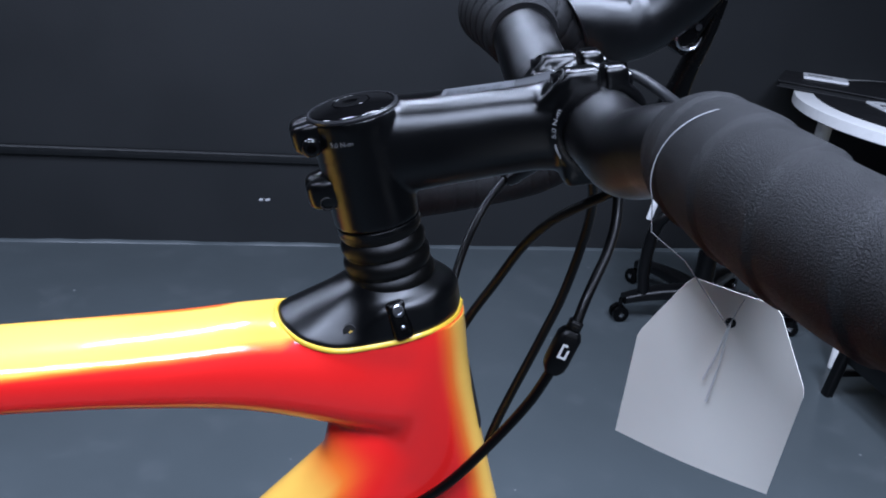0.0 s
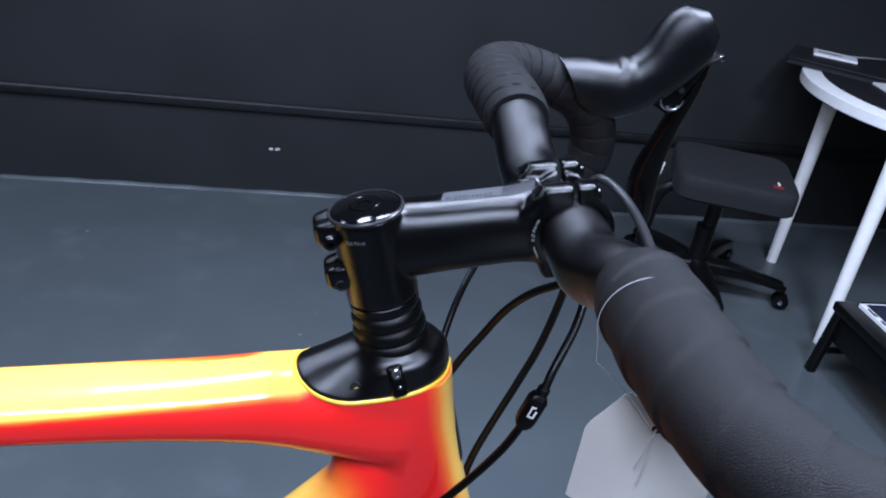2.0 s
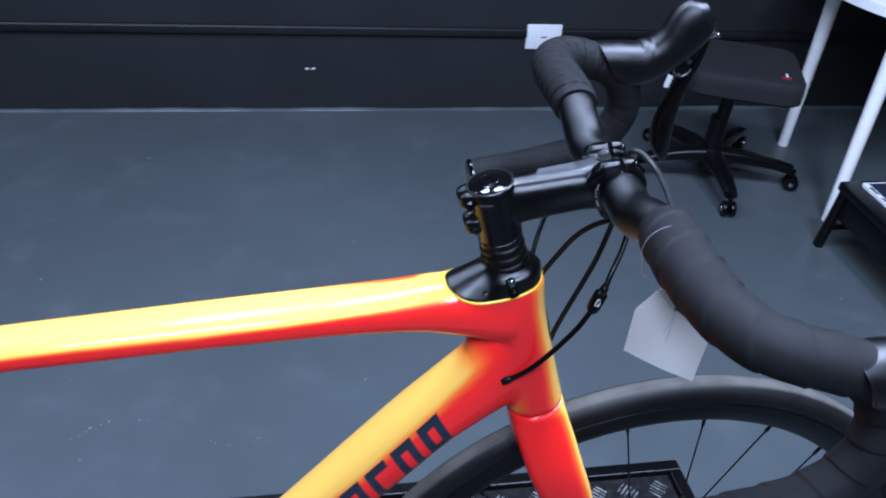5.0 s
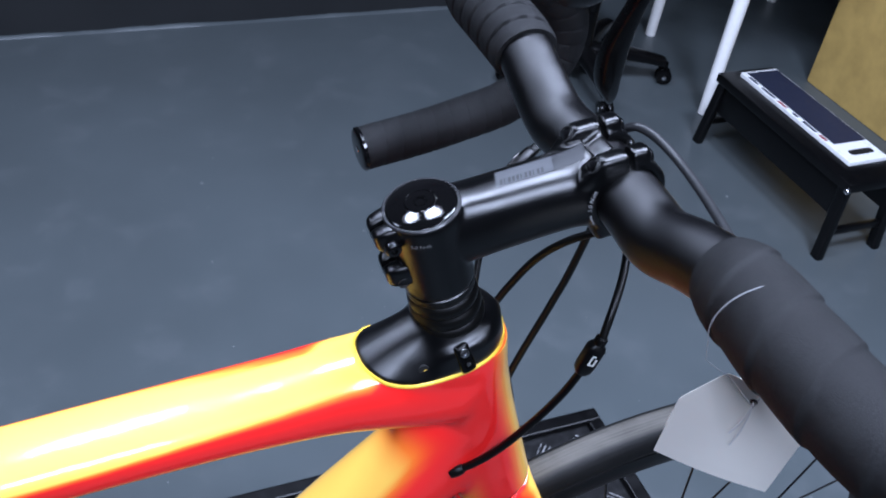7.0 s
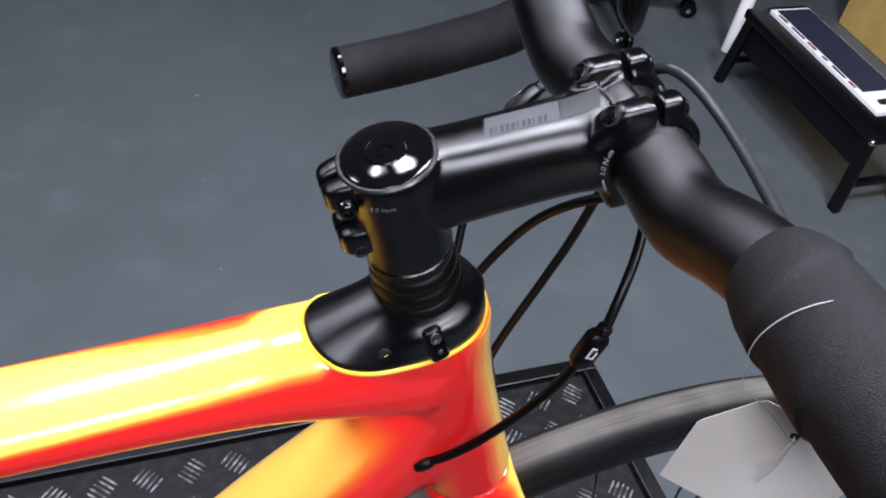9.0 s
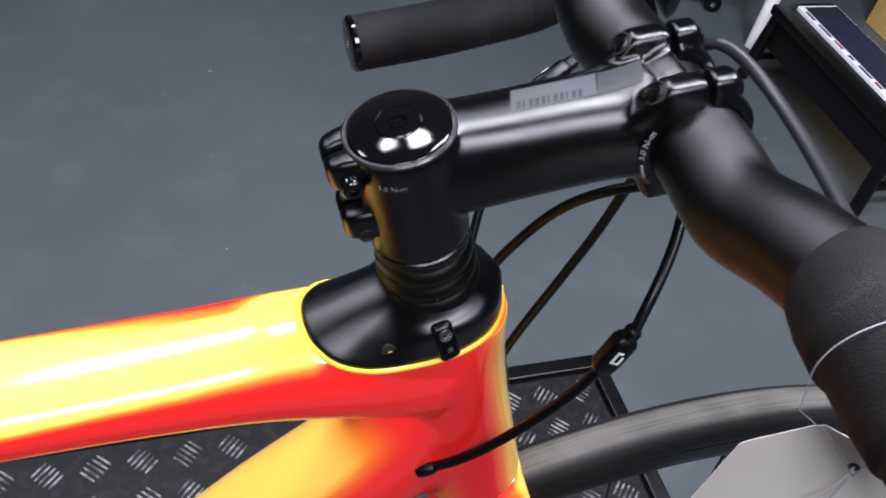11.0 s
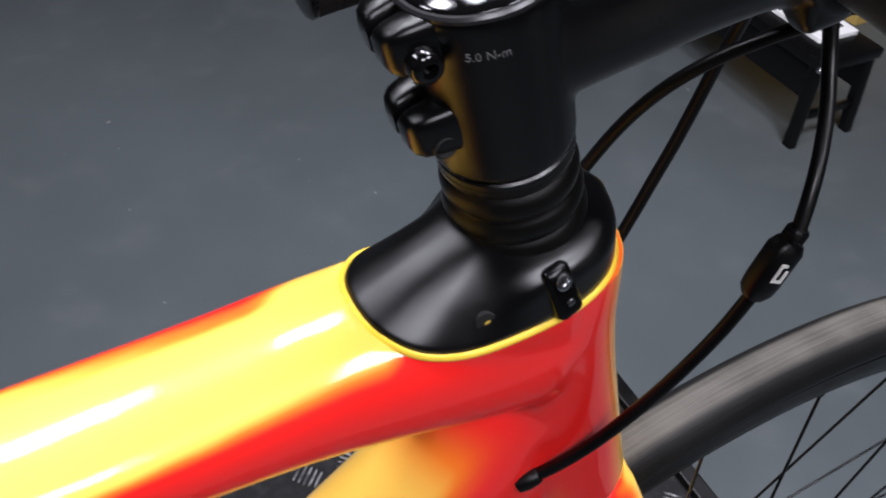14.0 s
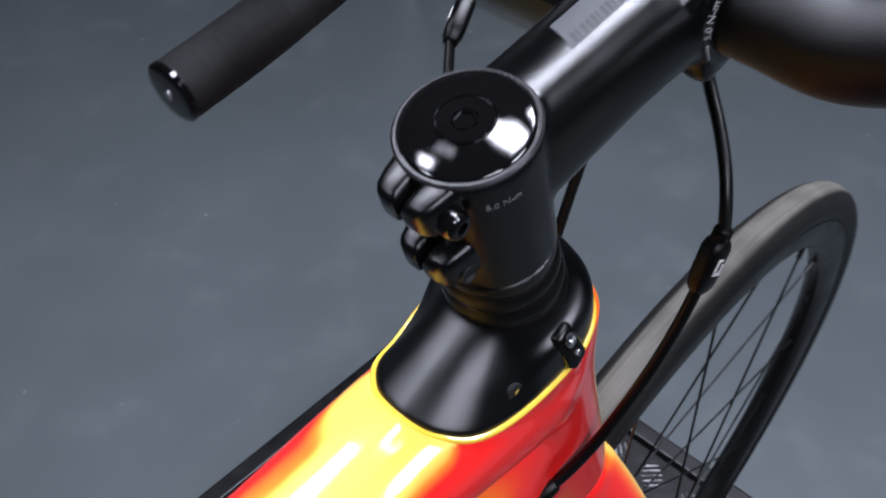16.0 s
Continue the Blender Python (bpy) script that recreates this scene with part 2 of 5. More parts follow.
M = dict(
    floor=floor_material(),
    wall=wall_material("black_wall_paint", (0.0100, 0.0110, 0.0120)),
    dark_wall=wall_material("dark_wall_paint", (0.014, 0.014, 0.015)),
    ceiling=wall_material("ceiling_paint", (0.020, 0.020, 0.021)),
    trim=plain("black_trim", (0.0062, 0.0068, 0.0074), 0.42, bump=0.1),
    frame=frame_material(),
    fork=frame_material(True),
    yellow=plain("yellow_edge", (0.90, 0.60, 0.05), 0.32, coat=1.0),
    plug=plain("ochre_plug", (0.50, 0.33, 0.05), 0.45),
    satin=satin("satin_black_cover", (0.0024, 0.0025, 0.0028), 0.39, 1.62, 0.06),
    anodised=satin("anodised_black", (0.0020, 0.0021, 0.0023), 0.31, 1.44, 0.12, 3000.0),
    cap=satin("gloss_black_cap", (0.0022, 0.0022, 0.0024), 0.13, 1.48, 0.03, 2500.0, 0.0001, 0.02),
    ring=plain("grey_ring", (0.016, 0.016, 0.0175), 0.30, metal=0.2),
    bolt=satin("black_bolt", (0.0026, 0.0026, 0.0029), 0.24, 1.40, 0.05, 2500.0, 0.0001, 0.03),
    chrome=plain("chrome_screw", (0.55, 0.55, 0.56), 0.20, metal=1.0),
    socket_glint=plain("glint_steel", (0.60, 0.60, 0.61), 0.42, metal=1.0),
    hole=plain("dark_hole", (0.003, 0.003, 0.003), 0.7),
    rubber=satin("black_rubber", (0.0032, 0.0031, 0.0029), 0.46, 1.36, 0.15, 1200.0, 0.0004),
    tape=tape_material(),
    carbonbar=satin("bare_bar", (0.0030, 0.0030, 0.0033), 0.45, 1.42, 0.30, 1500.0, 0.0003),
    hood=satin("hood_rubber", (0.0045, 0.0047, 0.0052), 0.43, 1.47, 0.16, 130.0, 0.0012),
    lever=plain("lever_black", (0.0018, 0.0018, 0.0019), 0.24, spec=0.2, coat=0.05),
    cable=plain("cable_housing", (0.0022, 0.0022, 0.0022), 0.33, spec=0.3),
    greycable=plain("grey_cable_housing", (0.014, 0.0145, 0.0155), 0.40, spec=0.35),
    faintprint=plain("faint_print", (0.10, 0.102, 0.105), 0.5),
    print=plain("grey_print", (0.28, 0.285, 0.29), 0.5),
    decal=plain("grey_decal", (0.050, 0.052, 0.056), 0.65, spec=0.25),
    decal2=plain("faint_decal", (0.022, 0.023, 0.025), 0.55, spec=0.3),
    decalink=plain("dark_ink", (0.012, 0.0125, 0.014), 0.5, spec=0.3),
    tyre=tyre_material(),
    rim=plain("rim_black", (0.0035, 0.0035, 0.0038), 0.34, spec=0.3),
    spoke=plain("black_spoke", (0.005, 0.005, 0.0055), 0.30, metal=0.4),
    card=plain("white_card", (0.93, 0.895, 0.81), 0.5, grain=0.03, scale=20.0),
    tail=plain("pale_string", (0.72, 0.72, 0.70), 0.4),
    string=plain("clear_string", (0.38, 0.38, 0.39), 0.25),
    tread=tread_material(),
    ridge=ridge_material(),
    white=plain("white_paint", (0.88, 0.87, 0.84), 0.35, grain=0.04),
    white_plastic=plain("white_plastic", (0.82, 0.82, 0.81), 0.3, grain=0.03),
    mat_black=plain("black_mat", (0.008, 0.008, 0.009), 0.55, bump=0.2),
    fabric=plain("black_fabric", (0.0062, 0.0066, 0.0074), 0.85, bump=0.5, bscale=900.0, bdist=0.0006),
    plastic=satin("black_plastic", (0.0030, 0.0030, 0.0033), 0.42, 1.36, 0.15, 900.0, 0.0003),
    redmark=plain("red_mark", (0.22, 0.012, 0.014), 0.6),
    navy=plain("navy_card", (0.018, 0.021, 0.040), 0.40),
    tan=plain("tan_board", (0.50, 0.34, 0.10), 0.6, grain=0.14, scale=12.0, bump=0.2),
    speck=plain("pale_speck", (0.19, 0.20, 0.205), 0.6, grain=0.5, scale=25.0),
    wallspeck=plain("chipped_paint", (0.45, 0.45, 0.46), 0.7),
)

# ---------------------------------------------------------------- mesh helpers


def part(name, bm, material, parent=None, label="", smooth=True, kind=""):
    """Links a bmesh as one mesh object, under a thing or a part."""
    bmesh.ops.recalc_face_normals(bm, faces=bm.faces)
    mesh = bpy.data.meshes.new(name)
    bm.to_mesh(mesh)
    bm.free()
    for poly in mesh.polygons:
        poly.use_smooth = smooth
    if smooth:
        mesh.set_sharp_from_angle(angle=radians(38))
    mesh.materials.append(M[material] if isinstance(material, str) else material)
    ob = new(name, mesh)
    if parent is not None:
        ob.parent = parent
    if label or kind:
        tagged(ob, label, kind=kind)
    return ob


def empty(name, m, label, category, group=""):
    ob = new(name)
    ob.matrix_world = m
    ob.empty_display_size = 0.05
    return tagged(ob, label, category, group)


def box(bm, x0, x1, y0, y1, z0, z1, m=None, bevel=0.0, seg=2):
    r = bmesh.ops.create_cube(bm, size=1.0)
    vs = r["verts"]
    for v in vs:
        v.co = Vector(((x0, x1)[v.co.x > 0], (y0, y1)[v.co.y > 0], (z0, z1)[v.co.z > 0]))
    if bevel:
        es = list({e for v in vs for e in v.link_edges})
        r = bmesh.ops.bevel(bm, geom=es, offset=bevel, segments=seg, affect="EDGES", profile=0.5)
        vs = list({v for f in r["faces"] for v in f.verts} | {v for v in vs if v.is_valid})
    if m is not None:
        seen = set()
        stack = list(vs)
        while stack:
            v = stack.pop()
            if v in seen:
                continue
            seen.add(v)
            stack += [e.other_vert(v) for e in v.link_edges]
        for v in seen:
            v.co = m @ v.co
    return bm


def cyl(bm, a, b, r0, r1=None, seg=24, caps=True):
    """A round bar from a to b."""
    a, b = Vector(a), Vector(b)
    d = b - a
    m = Matrix.Translation((a + b) / 2) @ d.to_track_quat("Z", "Y").to_matrix().to_4x4()
    bmesh.ops.create_cone(bm, cap_ends=caps, segments=seg, radius1=r0, radius2=r0 if r1 is None else r1, depth=d.length, matrix=m)
    return bm


def bridge(bm, rings, close=True, cap=True):
    """Quads between rings of points, each ring a list of the same length."""
    vs = [[bm.verts.new(p) for p in ring] for ring in rings]
    n = len(vs[0])
    for a, b in zip(vs, vs[1:]):
        for i in range(n if close else n - 1):
            j = (i + 1) % n
            bm.faces.new((a[i], a[j], b[j], b[i]))
    if cap:
        bm.faces.new(list(reversed(vs[0])))
        bm.faces.new(vs[-1])
    return vs


def superring(c, e1, e2, a, b, n=2.0, seg=40):
    """A ring round c in the plane of e1 and e2: half sizes a and b, n 2 for an ellipse, more for a rounder box."""
    out = []
    for i in range(seg):
        t = 2 * math.pi * i / seg
        ct, st = math.cos(t), math.sin(t)
        x = math.copysign(abs(ct) ** (2 / n), ct) * a
        y = math.copysign(abs(st) ** (2 / n), st) * b
        out.append(c + e1 * x + e2 * y)
    return out


def spline(points, step=0.004):
    """Catmull-Rom through points of any length; returns a numpy array."""
    p = np.array(points, float)
    p = np.vstack([2 * p[0] - p[1], p, 2 * p[-1] - p[-2]])
    out = []
    for i in range(1, len(p) - 2):
        d = np.linalg.norm(p[i + 1, :3] - p[i, :3])
        for t in np.arange(0, 1, step / max(d, step)):
            a = 2 * p[i]
            b = p[i + 1] - p[i - 1]
            c = 2 * p[i - 1] - 5 * p[i] + 4 * p[i + 1] - p[i + 2]
            e = -p[i - 1] + 3 * p[i] - 3 * p[i + 1] + p[i + 2]
            out.append(0.5 * (a + b * t + c * t * t + e * t**3))
    out.append(p[-2])
    return np.array(out)


def tube(bm, pts, radius, seg=16, cap=True, ripple=None, flat=1.0):
    """A round tube along pts (k x 3); radius a number or a list; ripple(s, angle) adds to it."""
    pts = [Vector(p[:3]) for p in pts]
    up, rings, s = None, [], 0.0
    for i, p in enumerate(pts):
        t = (pts[min(i + 1, len(pts) - 1)] - pts[max(i - 1, 0)]).normalized()
        if up is None:
            up = t.orthogonal().normalized()
        up = (up - t * up.dot(t)).normalized()
        side = t.cross(up)
        r = radius[i] if hasattr(radius, "__len__") else radius
        if i:
            s += (p - pts[i - 1]).length
        ring = []
        for k in range(seg):
            a = 2 * math.pi * k / seg
            rr = r + (ripple(s, a) if ripple else 0.0)
            ring.append(p + up * (rr * math.cos(a)) + side * (rr * math.sin(a) * flat))
        rings.append(ring)
    bridge(bm, rings, True, cap)
    return bm


def lathe(bm, origin, axis, profile, seg=48, cap=True):
    """Spins (distance along the axis, radius) pairs round an axis."""
    axis = Vector(axis).normalized()
    e1 = axis.orthogonal().normalized()
    e2 = axis.cross(e1)
    rings = [superring(Vector(origin) + axis * s, e1, e2, r, r, 2.0, seg) for s, r in profile]
    bridge(bm, rings, True, cap)
    return bm


def text_mesh(words, size, depth=0.00012):
    """The outline of words in the built-in font, as a bmesh about its middle."""
    data = bpy.data.curves.new("words", "FONT")
    data.body, data.size, data.extrude = words, size, depth
    data.align_x, data.align_y = "CENTER", "CENTER"
    ob = new("words", data)
    mesh = bpy.data.meshes.new_from_object(ob.evaluated_get(bpy.context.evaluated_depsgraph_get()))
    bm = bmesh.new()
    bm.from_mesh(mesh)
    bpy.data.objects.remove(ob)
    bpy.data.curves.remove(data)
    bpy.data.meshes.remove(mesh)
    return bm


# ---------------------------------------------------------------- the room
FAR, NEAR, LEFT, RIGHT, HIGH = 2.66, -2.6, -3.0, 3.4, 2.72

b = bmesh.new()
bmesh.ops.create_grid(b, x_segments=40, y_segments=40, size=1.0)
for v in b.verts:
    v.co = Vector((LEFT + (v.co.x + 1) / 2 * (RIGHT - LEFT), NEAR + (v.co.y + 1) / 2 * (FAR - NEAR), 0))
tagged(part("floor", b, "floor", None, smooth=False), "grey painted concrete floor with scuffs and paint specks", "floor", kind="structure")
for name, dims, mat, lab in (
    ("wall_north", (LEFT, RIGHT, FAR, FAR + 0.12, 0, HIGH), "wall", "matt black painted wall with a dented lower edge"),
    ("wall_south", (LEFT, RIGHT, NEAR - 0.12, NEAR, 0, HIGH), "dark_wall", "plain dark wall behind the camera"),
    ("wall_west", (LEFT - 0.12, LEFT, NEAR - 0.12, FAR + 0.12, 0, HIGH), "dark_wall", "plain dark side wall"),
    ("wall_east", (RIGHT, RIGHT + 0.12, NEAR - 0.12, FAR + 0.12, 0, HIGH), "wall", "matt black side wall behind the table"),
):
    tagged(part(name, box(bmesh.new(), *dims), mat, smooth=False), lab, "wall", kind="structure")
tagged(part("ceiling", box(bmesh.new(), LEFT - 0.12, RIGHT + 0.12, NEAR - 0.12, FAR + 0.12, HIGH, HIGH + 0.1), "ceiling", smooth=False), "plain dark painted ceiling", "ceiling", kind="structure")

# Rail along the far wall, with a rounded nose.
b = bmesh.new()
nose = [(0.0, 0.347), (-0.014, 0.346), (-0.019, 0.341), (-0.020, 0.330), (-0.018, 0.318), (-0.012, 0.312), (0.0, 0.311)]
for ends in ((LEFT, 0.852), (0.998, RIGHT)):
    bridge(b, [[Vector((x, FAR + y, z)) for y, z in nose] for x in ends], True)
tagged(part("trim", b, "trim", smooth=False), "black painted rail running along the wall", "trim", kind="structure")

# Uneven paint edge where wall meets floor.
b = bmesh.new()
row = []
for i in range(161):
    x = LEFT + (RIGHT - LEFT) * i / 160
    h = 0.008 + 0.005 * noise.noise(Vector((x * 3.1, 0.3, 0))) + 0.003 * noise.noise(Vector((x * 17, 1.3, 0)))
    row.append((x, h))
bridge(b, [[Vector((x, FAR, h)), Vector((x, FAR - 0.006, h * 0.8)), Vector((x, FAR - 0.012, 0.0)), Vector((x, FAR, 0.0))] for x, h in row], True)
tagged(part("baseboard", b, "floor"), "ragged grey paint bead along the foot of the wall", "trim", kind="structure")


def wall_socket():
    thing = empty("wall_socket", pose(0.925, FAR, 0.314), "white blank wall plate beside the black rail", "wall plate")
    part("plate", box(bmesh.new(), -0.071, 0.071, -0.010, 0, -0.050, 0.050, bevel=0.003), "white_plastic", thing)
    part("label_bar", box(bmesh.new(), -0.012, 0.012, -0.0112, -0.0098, -0.002, 0.002), "ring", thing, "small grey printed bar")


wall_socket()


def wall_chip(x, z):
    b = bmesh.new()
    for dx, sx in ((-0.013, 0.009), (0.010, 0.010)):
        bmesh.ops.create_icosphere(b, subdivisions=2, radius=1.0, matrix=Matrix.Translation((x + dx, FAR, z)) @ Matrix.Diagonal((sx, 0.0025, 0.0055, 1)))
    for v in b.verts:
        v.co += noise.noise_vector(v.co * 300) * 0.0015
    tagged(part("wall_chip", b, "wallspeck"), "pale chips in the black wall paint", "paint chip")


wall_chip(0.014, 0.172)

# ---------------------------------------------------------------- platform


def platform():
    x0, x1, y0, y1, top, deck = -1.35, 0.622, -0.56, 0.548, 0.243, 0.234
    thing = empty("platform", pose(0, 0, 0), "low black platform with a tread plate deck and raised rim", "platform")
    part("base", box(bmesh.new(), x0 + 0.006, x1 - 0.006, y0 + 0.006, y1 - 0.006, 0.0, deck - 0.004), "plastic", thing, smooth=False)
    part("deck", box(bmesh.new(), x0 + 0.030, x1 - 0.030, y0 + 0.030, y1 - 0.030, deck - 0.0035, deck, bevel=0.001), "tread", thing, "black tread plate deck", smooth=False)
    for a in ((x0, x1, y1 - 0.026, y1), (x0, x1, y0, y0 + 0.026), (x1 - 0.026, x1, y0 + 0.0265, y1 - 0.0265), (x0, x0 + 0.026, y0 + 0.0265, y1 - 0.0265)):
        part("rim_bar", box(bmesh.new(), *a, 0.02, top, bevel=0.003), "plastic", thing, smooth=False)
    # Five short ridges to a group, the groups turned by turns; those about the front wheel are parts of their own.
    def ridge(hl):
        w = 0.0020
        base = [(-hl, 0.0), (-hl * 0.8, -w * 0.8), (0.0, -w), (hl * 0.8, -w * 0.8), (hl, 0.0), (hl * 0.8, w * 0.8), (0.0, w), (-hl * 0.8, w * 0.8)]
        verts = [(x, y, 0.0) for x, y in base] + [(x * 0.82, y * 0.35, 0.0016) for x, y in base]
        faces = [(k, (k + 1) % 8, 8 + (k + 1) % 8, 8 + k) for k in range(8)] + [tuple(range(8, 16))]
        mesh = bpy.data.meshes.new("ridge")
        mesh.from_pydata(verts, [], faces)
        mesh.materials.append(M["ridge"])
        return mesh

    kinds = [ridge(0.0165 - abs(k - 2) * 0.0012) for k in range(5)]
    verts, faces, singles = [], [], []
    pitch = 0.062
    for i in range(int((x1 - x0 - 0.10) / pitch) + 1):
        for j in range(int((y1 - y0 - 0.10) / pitch) + 1):
            cx, cy = x1 - 0.062 - i * pitch, y1 - 0.062 - j * pitch
            turn = pose(cx, cy, deck - 0.0002, 0, 0, 45 if (i + j) % 2 else -45)
            for k in range(5):
                m = turn @ pose(0, (k - 2) * 0.0078, 0)
                if (cx > 0.05 and cy > 0.05) or (-0.40 < cx < 0.06 and 0.14 < cy < 0.50 and len(singles) < 300):
                    singles.append((kinds[k], m))
                    continue
                base = len(verts)
                verts += [tuple(m @ v.co) for v in kinds[k].vertices]
                faces += [tuple(base + q for q in p.vertices) for p in kinds[k].polygons]
    for mesh, m in singles[:300]:
        ob = new("ridge", mesh)
        ob.parent = thing
        ob.matrix_local = m
    mesh = bpy.data.meshes.new("tread_ridge")
    mesh.from_pydata(verts, [], faces)
    mesh.materials.append(M["ridge"])
    ob = new("tread_ridge", mesh)
    ob.parent = thing
    tagged(ob, "worn bright ridges of the tread plate", kind="stuff")
    # The block under the front wheel.
    riser = empty("wheel_block", pose(0.231, 0.005, deck), "black wedge block under the front wheel", "wheel block")
    part("block", box(bmesh.new(), -0.10, 0.10, -0.045, 0.045, 0.0, 0.070, bevel=0.008), "plastic", riser)


platform()

# ---------------------------------------------------------------- the bicycle
BIKE = pose(0.0005, 0.0052, 0.0012, 0, 0, 0.3)
AX = Vector((-0.2807, 0.0, 0.9598))      # steering axis, upwards
FW = Vector((0.9598, 0.0, 0.2807))       # square to it, forwards
VV = Vector((0.0, 1.0, 0.0))
CAP = Vector((0.0028, 0.0, 1.2112))      # middle of the stem's top
UP = Vector((0.0, 0.0, 1.0))
HUB = Vector((0.2308, 0.005, 0.6443))
bike = empty("road_bicycle", BIKE, "red and yellow fade road bicycle with black stem and drop bar", "bicycle")


def on_axis(down):
    """A point of the steering axis, counted down from just over the cap."""
    return Vector((0.0025, 0.0, 1.2150)) - AX * down


def loft(bm, rows, seg=40, cap=True):
    """rows of (u, v, z, half height, half width, roundness): sections square to the path in the bicycle's plane."""
    pts = [Vector(r[:3]) for r in rows]
    rings = []
    for i, r in enumerate(rows):
        t = (pts[min(i + 1, len(pts) - 1)] - pts[max(i - 1, 0)]).normalized()
        e2 = (VV - t * t.dot(VV)).normalized()
        e1 = e2.cross(t)
        rings.append(superring(pts[i], e1, e2, r[3], r[4], r[5], seg))
    bridge(bm, rings, True, cap)


def smoothed(rows, step=0.006):
    return [tuple(float(x) for x in r) for r in spline(rows, step)]


def build_frame():
    b = bmesh.new()
    # top tube
    loft(b, smoothed([
        (-0.520, 0.001, 1.0570, 0.0136, 0.0196, 2.9), (-0.378, 0.0012, 1.0720, 0.0135, 0.0206, 2.9), (-0.290, 0.0013, 1.0798, 0.0138, 0.0216, 2.9), (-0.205, 0.0014, 1.0870, 0.0141, 0.0226, 2.9),
        (-0.115, 0.0014, 1.0936, 0.0158, 0.0236, 2.7), (-0.065, 0.0012, 1.0962, 0.0189, 0.0244, 2.5), (-0.036, 0.0008, 1.0975, 0.0225, 0.0252, 2.4), (-0.010, 0.0003, 1.0965, 0.0262, 0.0262, 2.4), (0.012, 0, 1.0945, 0.0290, 0.0266, 2.5), (0.035, 0, 1.0920, 0.0310, 0.0262, 2.6)]))
    # thin web behind the head tube, hollowed under the top tube
    loft(b, smoothed([(0.004, 0, 1.0650, 0.0070, 0.0060, 2.2), (0.012, 0, 1.0580, 0.0200, 0.0130, 2.2), (0.022, 0, 1.0500, 0.0320, 0.0180, 2.3), (0.035, 0, 1.0440, 0.0400, 0.0218, 2.4)], 0.004))
    # head tube
    ht = []
    for d, a, w, e in ((0.088, 0.0280, 0.0262, 2.3), (0.105, 0.0278, 0.0262, 2.3), (0.130, 0.0255, 0.0246, 2.2), (0.160, 0.0248, 0.0236, 2.2), (0.200, 0.0253, 0.0244, 2.2), (0.228, 0.0260, 0.0255, 2.1), (0.2440, 0.0265, 0.0262, 2.1)):
        c = on_axis(d)
        ht.append((c.x, 0, c.z, a, w, e))
    rings = [superring(Vector(r[:3]), FW, VV, r[3], r[4], r[5], 40) for r in smoothed(ht)]
    bridge(b, rings, True)
    # down tube
    d = Vector((-0.656, 0, -0.755))
    c0 = Vector((-0.05, 0, 0.9447))
    rows = []
    dn = Vector((0.755, 0, -0.656))
    for s, a, w, drop in ((-0.135, 0.0395, 0.0205, 0.0100), (-0.105, 0.0390, 0.0225, 0.0088), (-0.070, 0.0348, 0.0250, 0.0045), (-0.03, 0.0311, 0.0272, 0.0006), (0.03, 0.0305, 0.0280, 0), (0.12, 0.0300, 0.0280, 0), (0.30, 0.0290, 0.0290, 0), (0.49, 0.0290, 0.0300, 0)):
        c = c0 + d * s + dn * drop
        rows.append((c.x, 0, c.z, a, w, 2.4))
    loft(b, smoothed(rows, 0.01))
    # seat tube and bottom bracket, out of sight
    loft(b, smoothed([(-0.375, 0, 0.560, 0.022, 0.022, 2.2), (-0.45, 0, 0.82, 0.019, 0.017, 2.2), (-0.525, 0, 1.085, 0.018, 0.016, 2.2)], 0.02))
    cyl(b, (-0.372, -0.034, 0.572), (-0.372, 0.034, 0.572), 0.024, seg=32)
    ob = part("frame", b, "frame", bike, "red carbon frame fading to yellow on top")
    mod = ob.modifiers.new("fuse", "REMESH")
    mod.mode, mod.voxel_size, mod.use_smooth_shade = "VOXEL", 0.0019, True
    mod = ob.modifiers.new("fair", "SMOOTH")
    mod.factor, mod.iterations = 0.6, 30
    return ob


frame_ob = build_frame()


def settle(ob):
    """Turns an object's modifiers into plain mesh."""
    mesh = bpy.data.meshes.new_from_object(ob.evaluated_get(bpy.context.evaluated_depsgraph_get()))
    ob.modifiers.clear()
    old, ob.data = ob.data, mesh
    bpy.data.meshes.remove(old)
    for poly in mesh.polygons:
        poly.use_smooth = True
    return mesh

# Edge of the head cover: from the rear tip round the near flank to the front; angle, u, v, z.
EDGE = [(-0.0247, 0.0, 1.1208), (-0.0240, -0.0065, 1.1200), (-0.0214, -0.0130, 1.1188), (-0.0140, -0.0203, 1.1163), (-0.0010, -0.0238, 1.1142), (0.0150, -0.0263, 1.1176), (0.0312, -0.0264, 1.1217), (0.0440, -0.0218, 1.1246), (0.0526, -0.0124, 1.1256), (0.0572, 0.0, 1.1257)]


def edge_loop(n=72):
    half = spline(EDGE, 0.0005)
    s = np.r_[0, np.cumsum(np.linalg.norm(np.diff(half, axis=0), axis=1))]
    at = np.linspace(0, s[-1], n // 2 + 1)
    near = np.stack([np.interp(at, s, half[:, k]) for k in range(3)], 1)
    far = near[1:-1][::-1] * (1, -1, 1)
    return [Vector(p) for p in np.vstack([near, far])]


